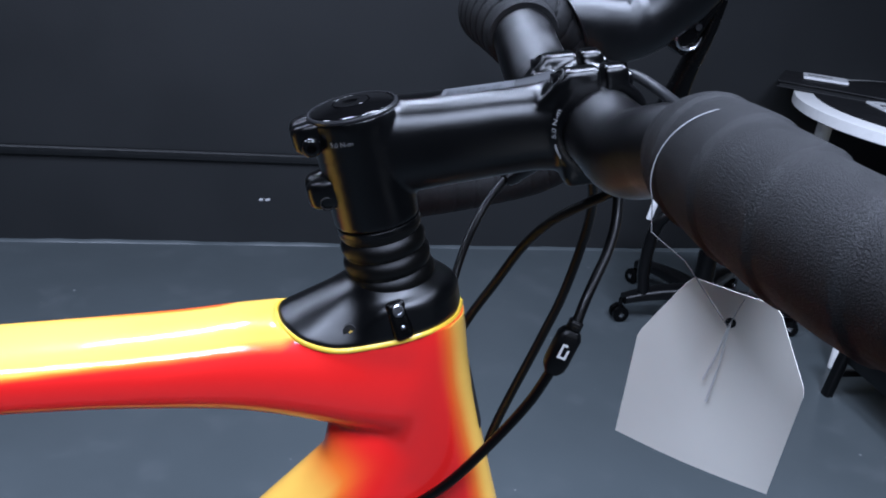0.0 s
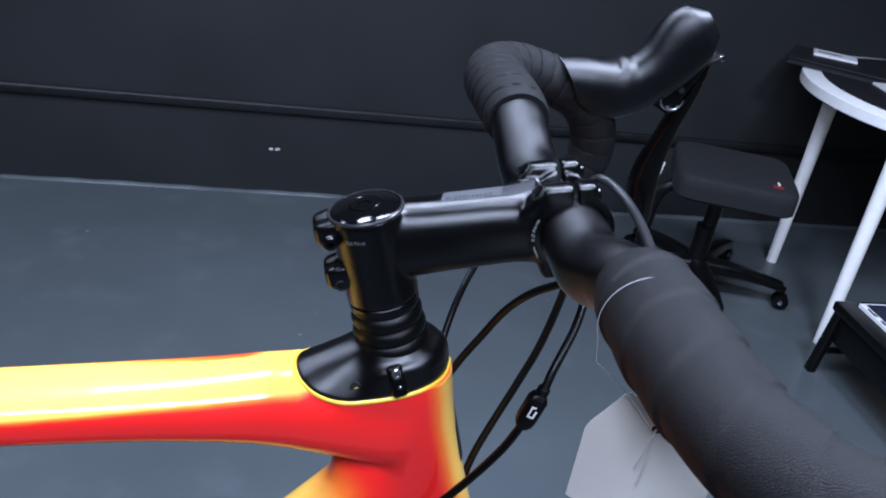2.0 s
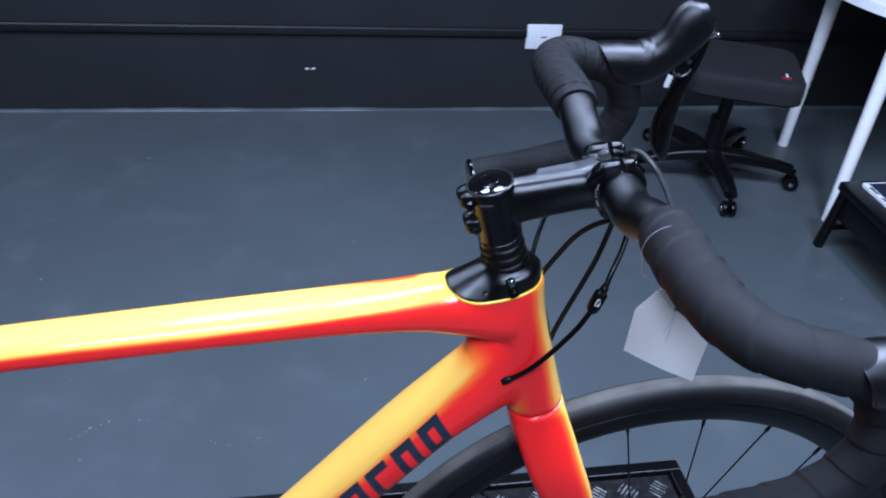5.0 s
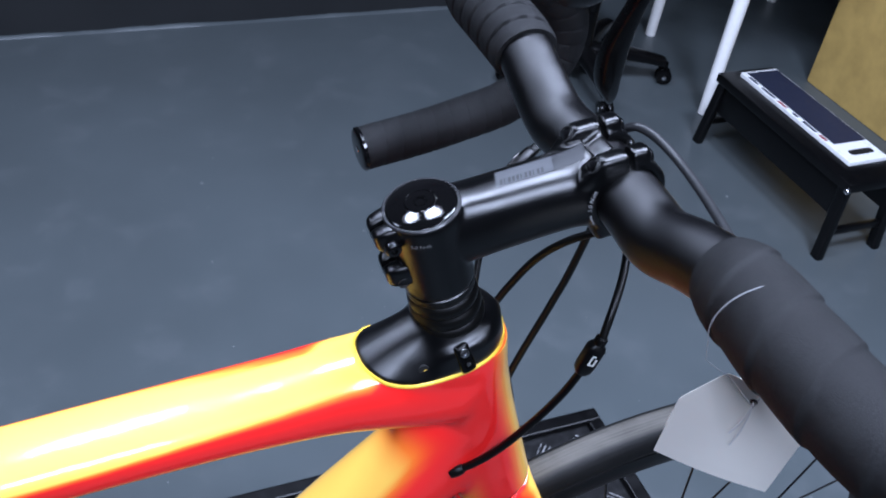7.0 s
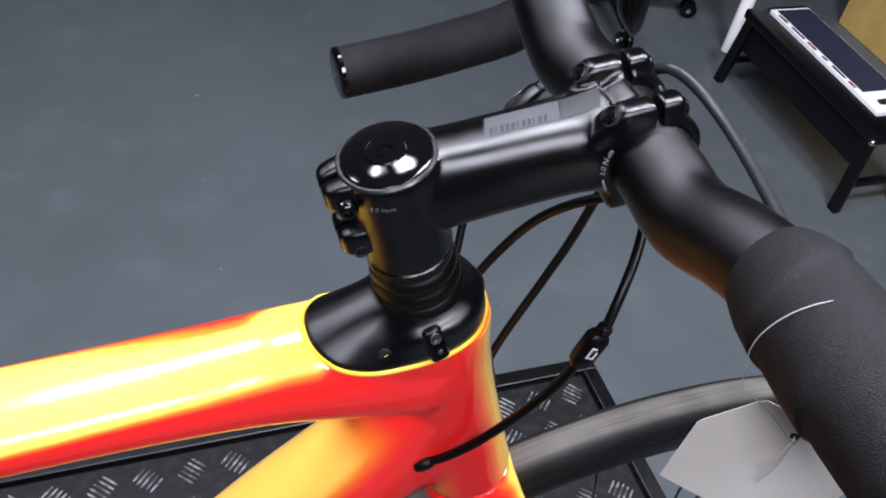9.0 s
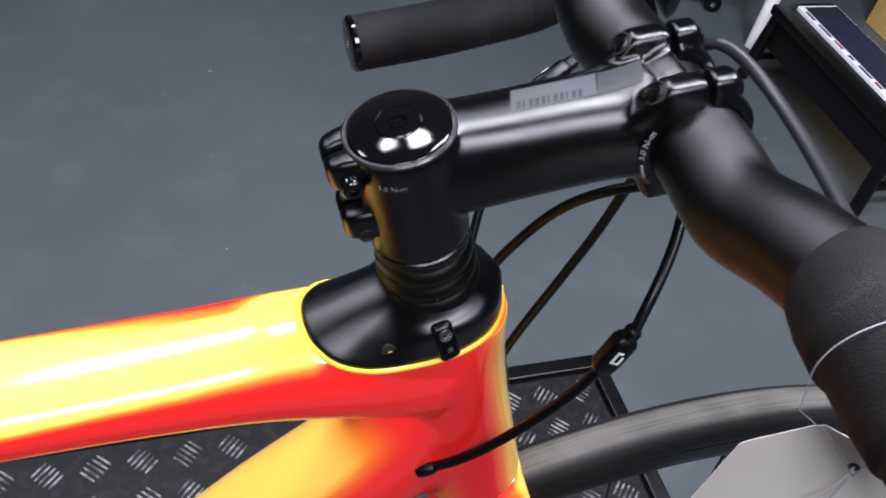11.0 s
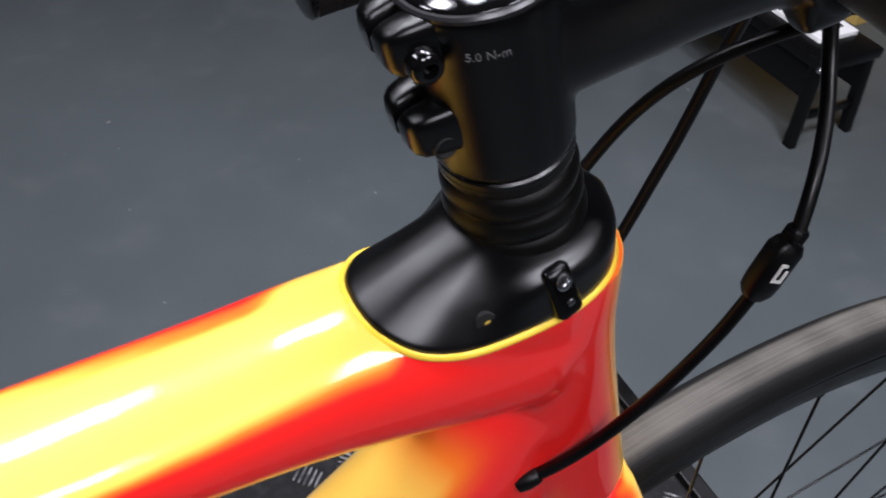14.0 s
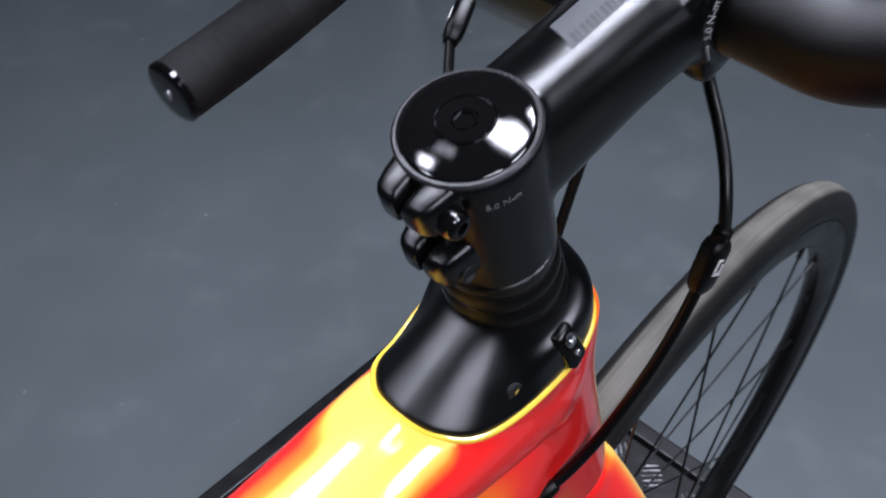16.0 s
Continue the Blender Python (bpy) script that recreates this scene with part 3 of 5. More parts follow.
def build_cover():
    loop = edge_loop()
    mid = Vector((0.0238, 0, 1.1395))
    tip = Vector((-0.12, 0, 0.993)).normalized()
    lines = []
    for p in loop:
        q = p - mid
        flat = (q - tip * q.dot(tip)).normalized()
        foot = mid + flat * 0.0192
        turn = math.degrees(math.atan2(abs(flat.y), -flat.x))
        wall = min(1.0, max(0.0, (turn - 44) / 42))
        wall = wall * wall * (3 - 2 * wall)
        nose = min(1.0, max(0.0, (turn - 88) / 55))
        # a steep flank up to a soft shoulder, then a shallower slope to the bellows
        lift = (foot - p).dot(AX)
        run = foot - p - AX * lift
        edge_h, edge_r = 0.34 + 0.34 * wall + 0.08 * nose, 0.36 - 0.18 * wall - 0.26 * nose
        knee = p + AX * (lift * edge_h) + run * edge_r
        line = [p - UP * 0.006 + (mid - p) * 0.05, p.copy()]
        line += [p.lerp(knee, k) for k in (0.2, 0.45, 0.7)]
        a0, a1 = p.lerp(knee, 0.80 - 0.12 * nose), knee.lerp(foot, 0.24 + 0.2 * nose)
        line += [a0.lerp(knee, k).lerp(knee.lerp(a1, k), k) for k in (0.0, 0.33, 0.67, 1.0)]
        line += [knee.lerp(foot, k) - AX * (0.0010 * (1 - nose) * (0.3 + 0.7 * wall) * math.sin(math.pi * (k - 0.24) / 0.76)) for k in (0.52, 0.68, 0.85, 1.0)]
        line.append(foot + AX * 0.0015 - flat * 0.0012)
        lines.append(line)
    rings = [[line[k] for line in lines] for k in range(len(lines[0]))]
    b = bmesh.new()
    bridge(b, rings, True, False)
    cover = part("head_cover", b, "satin", bike, "satin black head tube cover")
    mod = cover.modifiers.new("round", "SUBSURF")
    mod.levels = mod.render_levels = 1
    b = bmesh.new()
    ring = loop + [loop[0]]
    n = len(loop)
    rr = []
    for i, p in enumerate(loop):
        t = (loop[(i + 1) % n] - loop[i - 1]).normalized()
        e1 = (Vector((p.x - mid.x, p.y, 0))).normalized()
        e1 = (e1 - t * e1.dot(t)).normalized()
        e2 = t.cross(e1)
        rr.append(superring(p - UP * 0.0011 + e1 * 0.0001, e1, e2, 0.0010, 0.0012, 2.0, 10))
    rr.append(rr[0])
    bridge(b, rr, True, False)
    part("edge_trim", b, "yellow", bike, "thin yellow painted edge")
    # clip with its screw, and a small port
    n1 = Vector((0.08, -1.0, 0.38)).normalized()
    at = Vector((0.0250, -0.0261, 1.1292))
    up = (AX - n1 * AX.dot(n1)).normalized()
    side = up.cross(n1)
    m = Matrix((side.to_4d(), up.to_4d(), n1.to_4d(), (0, 0, 0, 1))).transposed()
    for i in range(3):
        m[3][i] = 0
    m = Matrix.Translation(at) @ m.to_3x3().to_4x4()
    b = box(bmesh.new(), -0.0044, 0.0044, -0.0090, 0.0082, -0.005, 0.0012, m=m, bevel=0.0025, seg=4)
    part("cable_clip", b, "lever", cover, "gloss black clip")
    b = bmesh.new()
    lathe(b, m @ Vector((0, 0.0040, 0.0014)), n1, [(0, 0.0026), (0.0006, 0.0026), (0.0008, 0.0022), (0.0008, 0.0015), (0.0001, 0.0013)], 20)
    part("clip_screw", b, "chrome", cover, "bright screw head")
    b = bmesh.new()
    box(b, -0.0011, 0.0011, -0.0043, -0.0026, 0.0012, 0.0018, m=m, bevel=0.0003)
    part("clip_pin", b, "chrome", cover)
    n2 = Vector((-0.18, -0.96, 0.16)).normalized()
    at2 = Vector((0.0045, -0.0236, 1.1215))
    bpy.context.view_layer.update()
    hit, place, _, _ = cover.evaluated_get(bpy.context.evaluated_depsgraph_get()).ray_cast(at2 + n2 * 0.02, -n2)
    at2 = place if hit else at2
    b = bmesh.new()
    lathe(b, at2 - n2 * 0.002, n2, [(0.0, 0.0029), (0.0022, 0.0029), (0.0022, 0.0002)], 24)
    part("port_hole", b, "hole", cover, "small dark port")
    b = bmesh.new()
    lathe(b, at2 + n2 * 0.0003 + Vector((0.0007, 0, -0.0007)), n2, [(0, 0.0014), (0.0002, 0.0010)], 16)
    part("port_plug", b, "plug", cover)


build_cover()


def trim_frame():
    """Lowers the frame's skin under the head cover, so that the cover sits in a seat of its own shape."""
    mesh = settle(frame_ob)
    us = [p[0] for p in EDGE]
    for v in mesh.vertices:
        u, y, z = v.co
        if us[0] - 0.0005 < u < us[-1] + 0.012 and z > 1.092:
            half = float(np.interp(u, us, [-p[1] for p in EDGE]))
            level = float(np.interp(u, us, [p[2] for p in EDGE]))
            v.co.z = min(z, level - 0.0012)
            near = min(1.0, max(0.0, (z - level + 0.020) / 0.018))
            if abs(y) > 0.72 * half and near and u < us[-1]:
                near = near * near * (3 - 2 * near)
                v.co.y = math.copysign(max(abs(y), abs(y) + (half + 0.0004 - abs(y)) * near), y)


trim_frame()

# bellows and spacer between cover and stem
b = bmesh.new()
prof = []
L0, L1 = 0.0865, 0.0508
for i in range(65):
    s = i / 64
    d = L0 + (L1 - L0) * s
    r = 0.0198 - 0.0026 * s + 0.0016 * (abs(math.sin(s * math.pi * 4.5)) ** 0.7 - 0.55)
    prof.append((-d, r))
lathe(b, CAP, AX, prof, 56)
part("bellows", b, "rubber", bike, "ribbed black rubber bellows")
b = bmesh.new()
lathe(b, CAP, AX, [(-0.0520, 0.0150), (-0.0520, 0.0173), (-0.0515, 0.0178), (-0.0490, 0.0178), (-0.0485, 0.0172), (-0.0485, 0.0150)], 56)
part("spacer", b, "anodised", bike, "gloss black spacer ring")


STEM_A, STEM_B = Vector((0.0075, 0, 1.1958)), Vector((0.0900, 0, 1.2100))
BAR = Vector((0.1025, 0.0, 1.2130))
SDIR = (STEM_B - STEM_A).normalized()
SUP = Vector((-SDIR.z, 0, SDIR.x))
EAR = 0.0176                              # height of the clamp ears over the bar's middle


def stem_section(s):
    """Half height and half width of the stem's arm, s 0 at the steerer and 1 at the clamp."""
    return 0.0178 + 0.0010 * s + 0.0020 * max(0.0, 1 - s / 0.45) ** 2 + 0.0022 * min(1.0, max(0.0, (s - 0.80) / 0.2)) ** 2, 0.0164 + 0.0012 * s + 0.0026 * max(0.0, (s - 0.55) / 0.45) ** 2


def stem_ring(s, seg=72):
    a, w = stem_section(max(0, s))
    deep = 0.0020 * max(0.0, 1 - s / 0.85)
    return superring(STEM_A.lerp(STEM_B, s) - SUP * deep, SUP, VV, a + deep, w, 2.35, seg)


def build_stem():
    b = bmesh.new()
    lathe(b, CAP, AX, [(-0.0482, 0.0166), (-0.0482, 0.0178), (-0.0474, 0.0183), (-0.034, 0.0184), (-0.012, 0.0187), (-0.0035, 0.0190), (-0.0008, 0.0189), (0.0, 0.0183), (0.0, 0.0166)], 56)
    rings = []
    for i in range(13):
        s = 0.04 + 0.96 * i / 12
        rings.append(stem_ring(s))
    bridge(b, rings, True)
    # rear half of the bar clamp
    for v0, v1 in ((-0.0202, -0.0058), (-0.0062, 0.0062), (0.0058, 0.0202)):
        wide = 0.0215 if abs(v0 + v1) > 0.001 else 0.0209
        arc = [radians(94 + 172 * k / 20) for k in range(21)]
        ringset = []
        for v in (v0, v0 + 0.0012, v1 - 0.0012, v1):
            cut = 0.0012 if v in (v0, v1) else 0.0
            pts = [BAR + (SDIR * math.cos(a) + SUP * math.sin(a)) * (wide - cut) + VV * v for a in arc]
            pts += [BAR + (SDIR * math.cos(a) + SUP * math.sin(a)) * 0.0155 + VV * v for a in reversed(arc)]
            ringset.append(pts)
        bridge(b, ringset, True)
    # ears at the four corners of the clamp, rear halves, run out into the arm
    for sv in (-1, 1):
        for sz in (1, -1):
            c = BAR + SUP * (EAR * sz) + VV * (0.0140 * sv)
            back = ((-0.0300, 0.0022, 0.0030, 0.0105), (-0.0235, 0.0040, 0.0042, 0.0062), (-0.0180, 0.0060, 0.0052, 0.0022)) if sz > 0 else ((-0.0170, 0.0040, 0.0040, 0.0050), (-0.0160, 0.0056, 0.0050, 0.0020))
            rows = back + ((-0.0138, 0.0074, 0.0056, 0.0), (-0.0008, 0.0074, 0.0056, 0.0))
            bridge(b, [superring(c + SDIR * q - SUP * (drop * sz) - VV * (sv * 0.2 * drop), SUP, VV, hh, ww, 3.2, 28) for q, hh, ww, drop in rows], True)
    ob = part("stem", b, "anodised", bike, "satin black stem with light grey print")
    mod = ob.modifiers.new("fuse", "REMESH")
    mod.mode, mod.voxel_size, mod.use_smooth_shade = "VOXEL", 0.0008, True
    mod = ob.modifiers.new("fair", "SMOOTH")
    mod.factor, mod.iterations = 0.5, 15
    settle(ob)
    for sv in (-1, 1):
        c = BAR + SUP * EAR + VV * (0.0138 * sv)
        b = bmesh.new()
        d = (-SDIR * 0.75 + SUP * 0.66).normalized()
        q = c - SDIR * 0.0176 + SUP * 0.0038
        lathe(b, q, d, [(-0.0020, 0.0042), (0.0003, 0.0042), (0.0003, 0.0036), (-0.0014, 0.0034)], 24)
        part("bolt_hole", b, "hole", ob, "dark threaded bolt hole")
        b = bmesh.new()
        for k in range(5):
            lathe(b, q + SDIR * (0.0014 - 0.0008 * k) - SUP * 0.0004, -SDIR, [(0, 0.0017), (0.0002, 0.0024), (0.0004, 0.0017)], 16)
        part("bolt_thread", b, "ring", ob, "grey thread end")
    # face plate, one piece with the ears' front halves
    b = bmesh.new()
    for v0, v1 in ((-0.0202, -0.0062), (0.0062, 0.0202), (-0.0070, 0.0070)):
        mid_piece = v1 == 0.0070
        arc = [radians((-40 + 80 * k / 12) if mid_piece else (-84 + 168 * k / 20)) for k in range(13 if mid_piece else 21)]
        wide = 0.0190 if mid_piece else 0.0206
        ringset = []
        for v in (v0, v0 + 0.0012, v1 - 0.0012, v1):
            cut = 0.0012 if v in (v0, v1) else 0.0
            pts = [BAR + (SDIR * math.cos(a) + SUP * math.sin(a)) * (wide - cut) + VV * v for a in arc]
            pts += [BAR + (SDIR * math.cos(a) + SUP * math.sin(a)) * 0.0158 + VV * v for a in reversed(arc)]
            ringset.append(pts)
        bridge(b, ringset, True)
    for sv in (-1, 1):
        for sz in (1, -1):
            c = BAR + SUP * (EAR * sz) + VV * (0.0140 * sv)
            bridge(b, [superring(c + SDIR * q - SUP * (drop * sz), SUP, VV, hh, ww, 3.2, 28) for q, hh, ww, drop in ((0.0014, 0.0074, 0.0056, 0.0), (0.0090, 0.0074, 0.0056, 0.0), (0.0112, 0.0066, 0.0050, 0.0006))], True)
    face = part("faceplate", b, "anodised", ob, "black handlebar clamp plate")
    mod = face.modifiers.new("fuse", "REMESH")
    mod.mode, mod.voxel_size, mod.use_smooth_shade = "VOXEL", 0.0007, True
    mod = face.modifiers.new("fair", "SMOOTH")
    mod.factor, mod.iterations = 0.5, 9
    for sv in (-1, 1):
        for sz in (1, -1):
            c = BAR + SUP * (EAR * sz) + VV * (0.0140 * sv)
            b = bmesh.new()
            lathe(b, c + SDIR * 0.0100, SDIR, [(0, 0.0040), (0.0024, 0.0040), (0.0032, 0.0034), (0.0032, 0.0021), (0.0012, 0.0019)], 24)
            part("clamp_bolt", b, "bolt", ob, "black clamp bolt")
    # top cap
    b = bmesh.new()
    lathe(b, CAP, AX, [(-0.0005, 0.0189), (0.0004, 0.0189), (0.0010, 0.0183), (0.0010, 0.0175), (-0.0005, 0.0172)], 64)
    part("cap_ring", b, "ring", ob, "grey bevelled ring")
    b = bmesh.new()
    lathe(b, CAP, AX, [(-0.0010, 0.0171), (0.0006, 0.0171), (0.0009, 0.0169), (0.0012, 0.0160), (0.00163, 0.0145), (0.0020, 0.0128), (0.00233, 0.0110), (0.0026, 0.0093), (0.00286, 0.0079), (0.0024, 0.0076), (0.0024, 0.0040)], 72)
    part("top_cap", b, "cap", ob, "domed gloss black top cap")
    b = bmesh.new()
    lathe(b, CAP, AX, [(0.0020, 0.0073), (0.0028, 0.0073), (0.0030, 0.0071), (0.0030, 0.0034)], 48, cap=False)
    rings = [[CAP + AX * h + (FW * math.cos(a) + VV * math.sin(a)) * r for a in [2 * math.pi * k / 6 for k in range(6)]] for h, r in ((0.0030, 0.0034), (0.0030, 0.0028), (0.0005, 0.0026))]
    vs = bridge(b, rings, True, False)
    b.faces.new(vs[-1])
    part("cap_bolt", b, "cap", ob, "black hex socket bolt", smooth=False)
    # Bright metal cone that stands in for the lamp's glint inside the socket.
    b = bmesh.new()
    lathe(b, CAP, AX, [(0.0008, 0.0023), (0.0018, 0.0019), (0.0022, 0.0004)], 12)
    part("socket_floor", b, "socket_glint", ob, "bright metal floor standing in for the glint in the socket")
    # pinch bolts at the back
    for down, reach in ((0.0062, 0.0264), (0.0305, 0.0260)):
        for sv in (-1, 1):
            b = bmesh.new()
            c = CAP - AX * down
            rings = []
            for back, hh, ww in ((0.012, 0.0068, 0.0112), (0.017, 0.0064, 0.0106), (reach - 0.006, 0.0062, 0.0100), (reach - 0.0025, 0.0056, 0.0090), (reach - 0.0008, 0.0046, 0.0076), (reach, 0.0030, 0.0058)):
                mid_v = 0.0009 + (ww - 0.0009) / 2
                rings.append(superring(c - FW * back + VV * (mid_v * sv), AX, VV, hh, (ww - 0.0009) / 2, 4.0, 28))
            bridge(b, rings, True)
            part("pinch_lug", b, "anodised", ob)
        b = bmesh.new()
        high = down < 0.02
        p = c - FW * (0.0196 if high else 0.0190) - VV * (0.0082 if high else 0.0088) - AX * (0.0022 if high else 0.0030)
        if high:
            lathe(b, p, -VV, [(0, 0.0040), (0.0040, 0.0040), (0.0052, 0.0034), (0.0056, 0.0026), (0.0056, 0.0018), (0.0030, 0.0017)], 28)
            part("pinch_bolt", b, "cap", ob, "gloss black pinch bolt")
        else:
            lathe(b, p, -VV, [(0, 0.0030), (0.0016, 0.0030), (0.0018, 0.0026), (0.0004, 0.0022)], 24)
            part("pinch_bolt", b, "hole", ob, "dark sunken bolt")
    # print: torque figures, and the grey panel with its mark as bars
    b = text_mesh("5.0 N-m", 0.0029)
    rad = 0.01905
    for v in b.verts:
        a = v.co.x / rad
        c = CAP - AX * (0.0085 - v.co.y)
        n = FW * math.sin(a - 0.44) - VV * math.cos(a - 0.44)
        v.co = c + n * (rad + v.co.z)
    part("torque_print", b, "faintprint", ob, "light grey printed 5.0 N-m", smooth=False)
    b = text_mesh("5.0 N-m", 0.0036)
    for v in b.verts:
        ang = radians(168) - v.co.x / 0.0205
        r = 0.0212 + v.co.y * 0.55
        v.co = BAR + (SDIR * math.cos(ang) + SUP * math.sin(ang)) * r * 0.985 + VV * (-0.0199 - v.co.z + v.co.y * 0.55)
    part("torque_print", b, "print", ob, "light grey printed 5.0 N-m", smooth=False)
    b = bmesh.new()
    for k in range(5):
        a = radians(194 + k * 3.4)
        c = BAR + (SDIR * math.cos(a) + SUP * math.sin(a)) * 0.0209 - VV * 0.0199
        box(b, -0.0003, 0.0003, -0.0004, 0.0004, -0.0008, 0.0008, m=Matrix.Translation(c) @ pose(0, 0, 0, 0, -math.degrees(a) + 8, 0))
    part("size_print", b, "print", ob, "small grey printed bars", smooth=False)

    bpy.context.view_layer.update()
    skin = ob.evaluated_get(bpy.context.evaluated_depsgraph_get())

    def stem_top(u, v):
        """A point on the stem's upper skin."""
        foot = STEM_A.lerp(STEM_B, (u - STEM_A.x) / (STEM_B.x - STEM_A.x)) + VV * v
        hit, place, _, _ = skin.ray_cast(foot + SUP * 0.05, -SUP)
        return place if hit else foot + SUP * 0.0180

    def skin_patch(u0, u1, v0, v1, lift, slant=0.0, nu=24, nv=10):
        b = bmesh.new()
        g = []
        for i in range(nu + 1):
            row = []
            for j in range(nv + 1):
                v = v0 + (v1 - v0) * j / nv
                u = u0 + (u1 - u0) * i / nu + slant * (v - v0)
                row.append(b.verts.new(stem_top(u, v) + SUP * lift))
            g.append(row)
        for i in range(nu):
            for j in range(nv):
                b.faces.new((g[i][j], g[i + 1][j], g[i + 1][j + 1], g[i][j + 1]))
        return b

    part("grey_panel", skin_patch(0.0405, 0.0700, -0.0048, 0.0056, 0.00012, 0.35), "decal", ob, "grey printed panel")
    part("faint_panel", skin_patch(0.0703, 0.0860, -0.0048, 0.0056, 0.00012, 0.35), "decal2", ob, "faint grey printed panel")
    for k in range(11):
        u = 0.0428 + k * 0.0021
        part("mark_bar", skin_patch(u, u + (0.0006 if k in (1, 5, 8) else 0.0013), -0.0043, -0.0010, 0.00022, 0.35, 2, 3), "decalink", ob, "dark printed bar")


build_stem()

# handlebar: half of its line, mirrored
TOP_LINE = [(0.1025, -0.02, 1.213), (0.1025, 0.0, 1.213), (0.1021, 0.03, 1.2125), (0.1, 0.0525, 1.2126), (0.0995, 0.0783, 1.2214), (0.1012, 0.1042, 1.2282), (0.1016, 0.1411, 1.2297), (0.104, 0.1786, 1.2278), (0.115, 0.2077, 1.2257), (0.1375, 0.2226, 1.2224), (0.1722, 0.2264, 1.213), (0.1918, 0.2253, 1.1992), (0.2023, 0.2267, 1.1783), (0.202, 0.228, 1.1548), (0.189, 0.229, 1.1308), (0.164, 0.2295, 1.1128), (0.129, 0.229, 1.1028), (0.094, 0.228, 1.0953), (0.05, 0.2265, 1.0886)]

NEAR_LINE = [(0.1025, -0.02, 1.213), (0.1025, 0.0, 1.213), (0.1018, 0.03, 1.2123), (0.1007, 0.0523, 1.2126), (0.1018, 0.0767, 1.2216), (0.1023, 0.1026, 1.2274), (0.0998, 0.1403, 1.2286), (0.103, 0.1829, 1.2272), (0.115, 0.2136, 1.2268), (0.1387, 0.2272, 1.2243), (0.1735, 0.2318, 1.2146), (0.1926, 0.2322, 1.1992), (0.203, 0.2343, 1.1777), (0.202, 0.238, 1.1518), (0.189, 0.239, 1.1278), (0.164, 0.2395, 1.1098), (0.129, 0.239, 1.0998), (0.094, 0.238, 1.0923), (0.05, 0.2365, 1.0856)]


def half_line(points):
    line = spline(points, 0.0012)
    line = line[int(np.argmax(line[:, 1] > 0.0)):]
    return line, np.r_[0, np.cumsum(np.linalg.norm(np.diff(line, axis=0), axis=1))]


def build_bar():
    far, far_s = half_line(TOP_LINE)
    near, near_s = half_line(NEAR_LINE)
    tape_from = int(np.argmax(far[:, 1] > 0.098))
    near_from = int(np.argmax(near[:, 1] > 0.092))
    whole = np.vstack([near[::-1] * (1, -1, 1), far[1:]])
    dist = np.r_[-near_s[::-1], far_s[1:]]
    keep = np.abs(dist) < far_s[tape_from] + 0.02
    rad = np.where(dist > 0, np.interp(dist, [0, 0.028, 0.05, 0.085, 0.3], [0.0159, 0.0160, 0.0167, 0.0158, 0.0160]), np.interp(-dist, [0, 0.02, 0.05, 0.085, 0.3], [0.0162, 0.0166, 0.0167, 0.0162, 0.0160]))
    b = bmesh.new()
    tube(b, whole[keep], rad[keep], 36)
    bar = part("handlebar", b, "carbonbar", bike, "matt black drop handlebar with wrapped tape")
    for sv in (1, -1):
        first = tape_from if sv > 0 else near_from
        line, s = (far, far_s) if sv > 0 else (near, near_s)
        run = line[first:] * (1, sv, 1)
        pitch = 0.0135 if sv > 0 else 0.026
        d = s[first:] - s[first]
        swell = (0.0180, 0.0190, 0.0194, 0.0198, 0.0200, 0.0193) if sv > 0 else (0.0176, 0.0190, 0.0206, 0.0211, 0.0209, 0.0186)
        rad = np.interp(d, [0, 0.004, 0.011, 0.022, 0.05, 0.13, 0.20, 0.30, 0.42], [*swell, 0.0176, 0.0168, 0.0164])

        def wrap(dd, a, sv=sv, pitch=pitch):
            w = ((dd + pitch * a / (2 * math.pi) * sv) / pitch) % 1.0
            if sv < 0:
                return 0.0012 * ((w / 0.94 if w < 0.94 else (1 - w) / 0.06) - 0.5)
            return (0.0005 - 0.0034 * max(0.0, 1 - abs(w - 0.5) / 0.08)) * (1.0 if dd < 0.14 else max(0.22, 1 - (dd - 0.14) / 0.05))

        b = bmesh.new()
        tube(b, run, rad, 40, True, wrap)
        part("bar_tape", b, "tape", bar, "black cork bar tape")
        b = bmesh.new()
        end, way = Vector(run[-1]), Vector(run[-1] - run[-3]).normalized()
        lathe(b, end, way, [(-0.001, 0.0150), (0.0, 0.0168), (0.0022, 0.0168), (0.0036, 0.0152), (0.0042, 0.0120), (0.0042, 0.002)], 32)
        part("end_plug", b, "cap", bar, "gloss black end plug")
        b = bmesh.new()
        lathe(b, end + way * 0.0040, way, [(0, 0.0030), (0.0006, 0.0028), (0.0009, 0.0015)], 16)
        part("plug_screw", b, "chrome", bar)


build_bar()


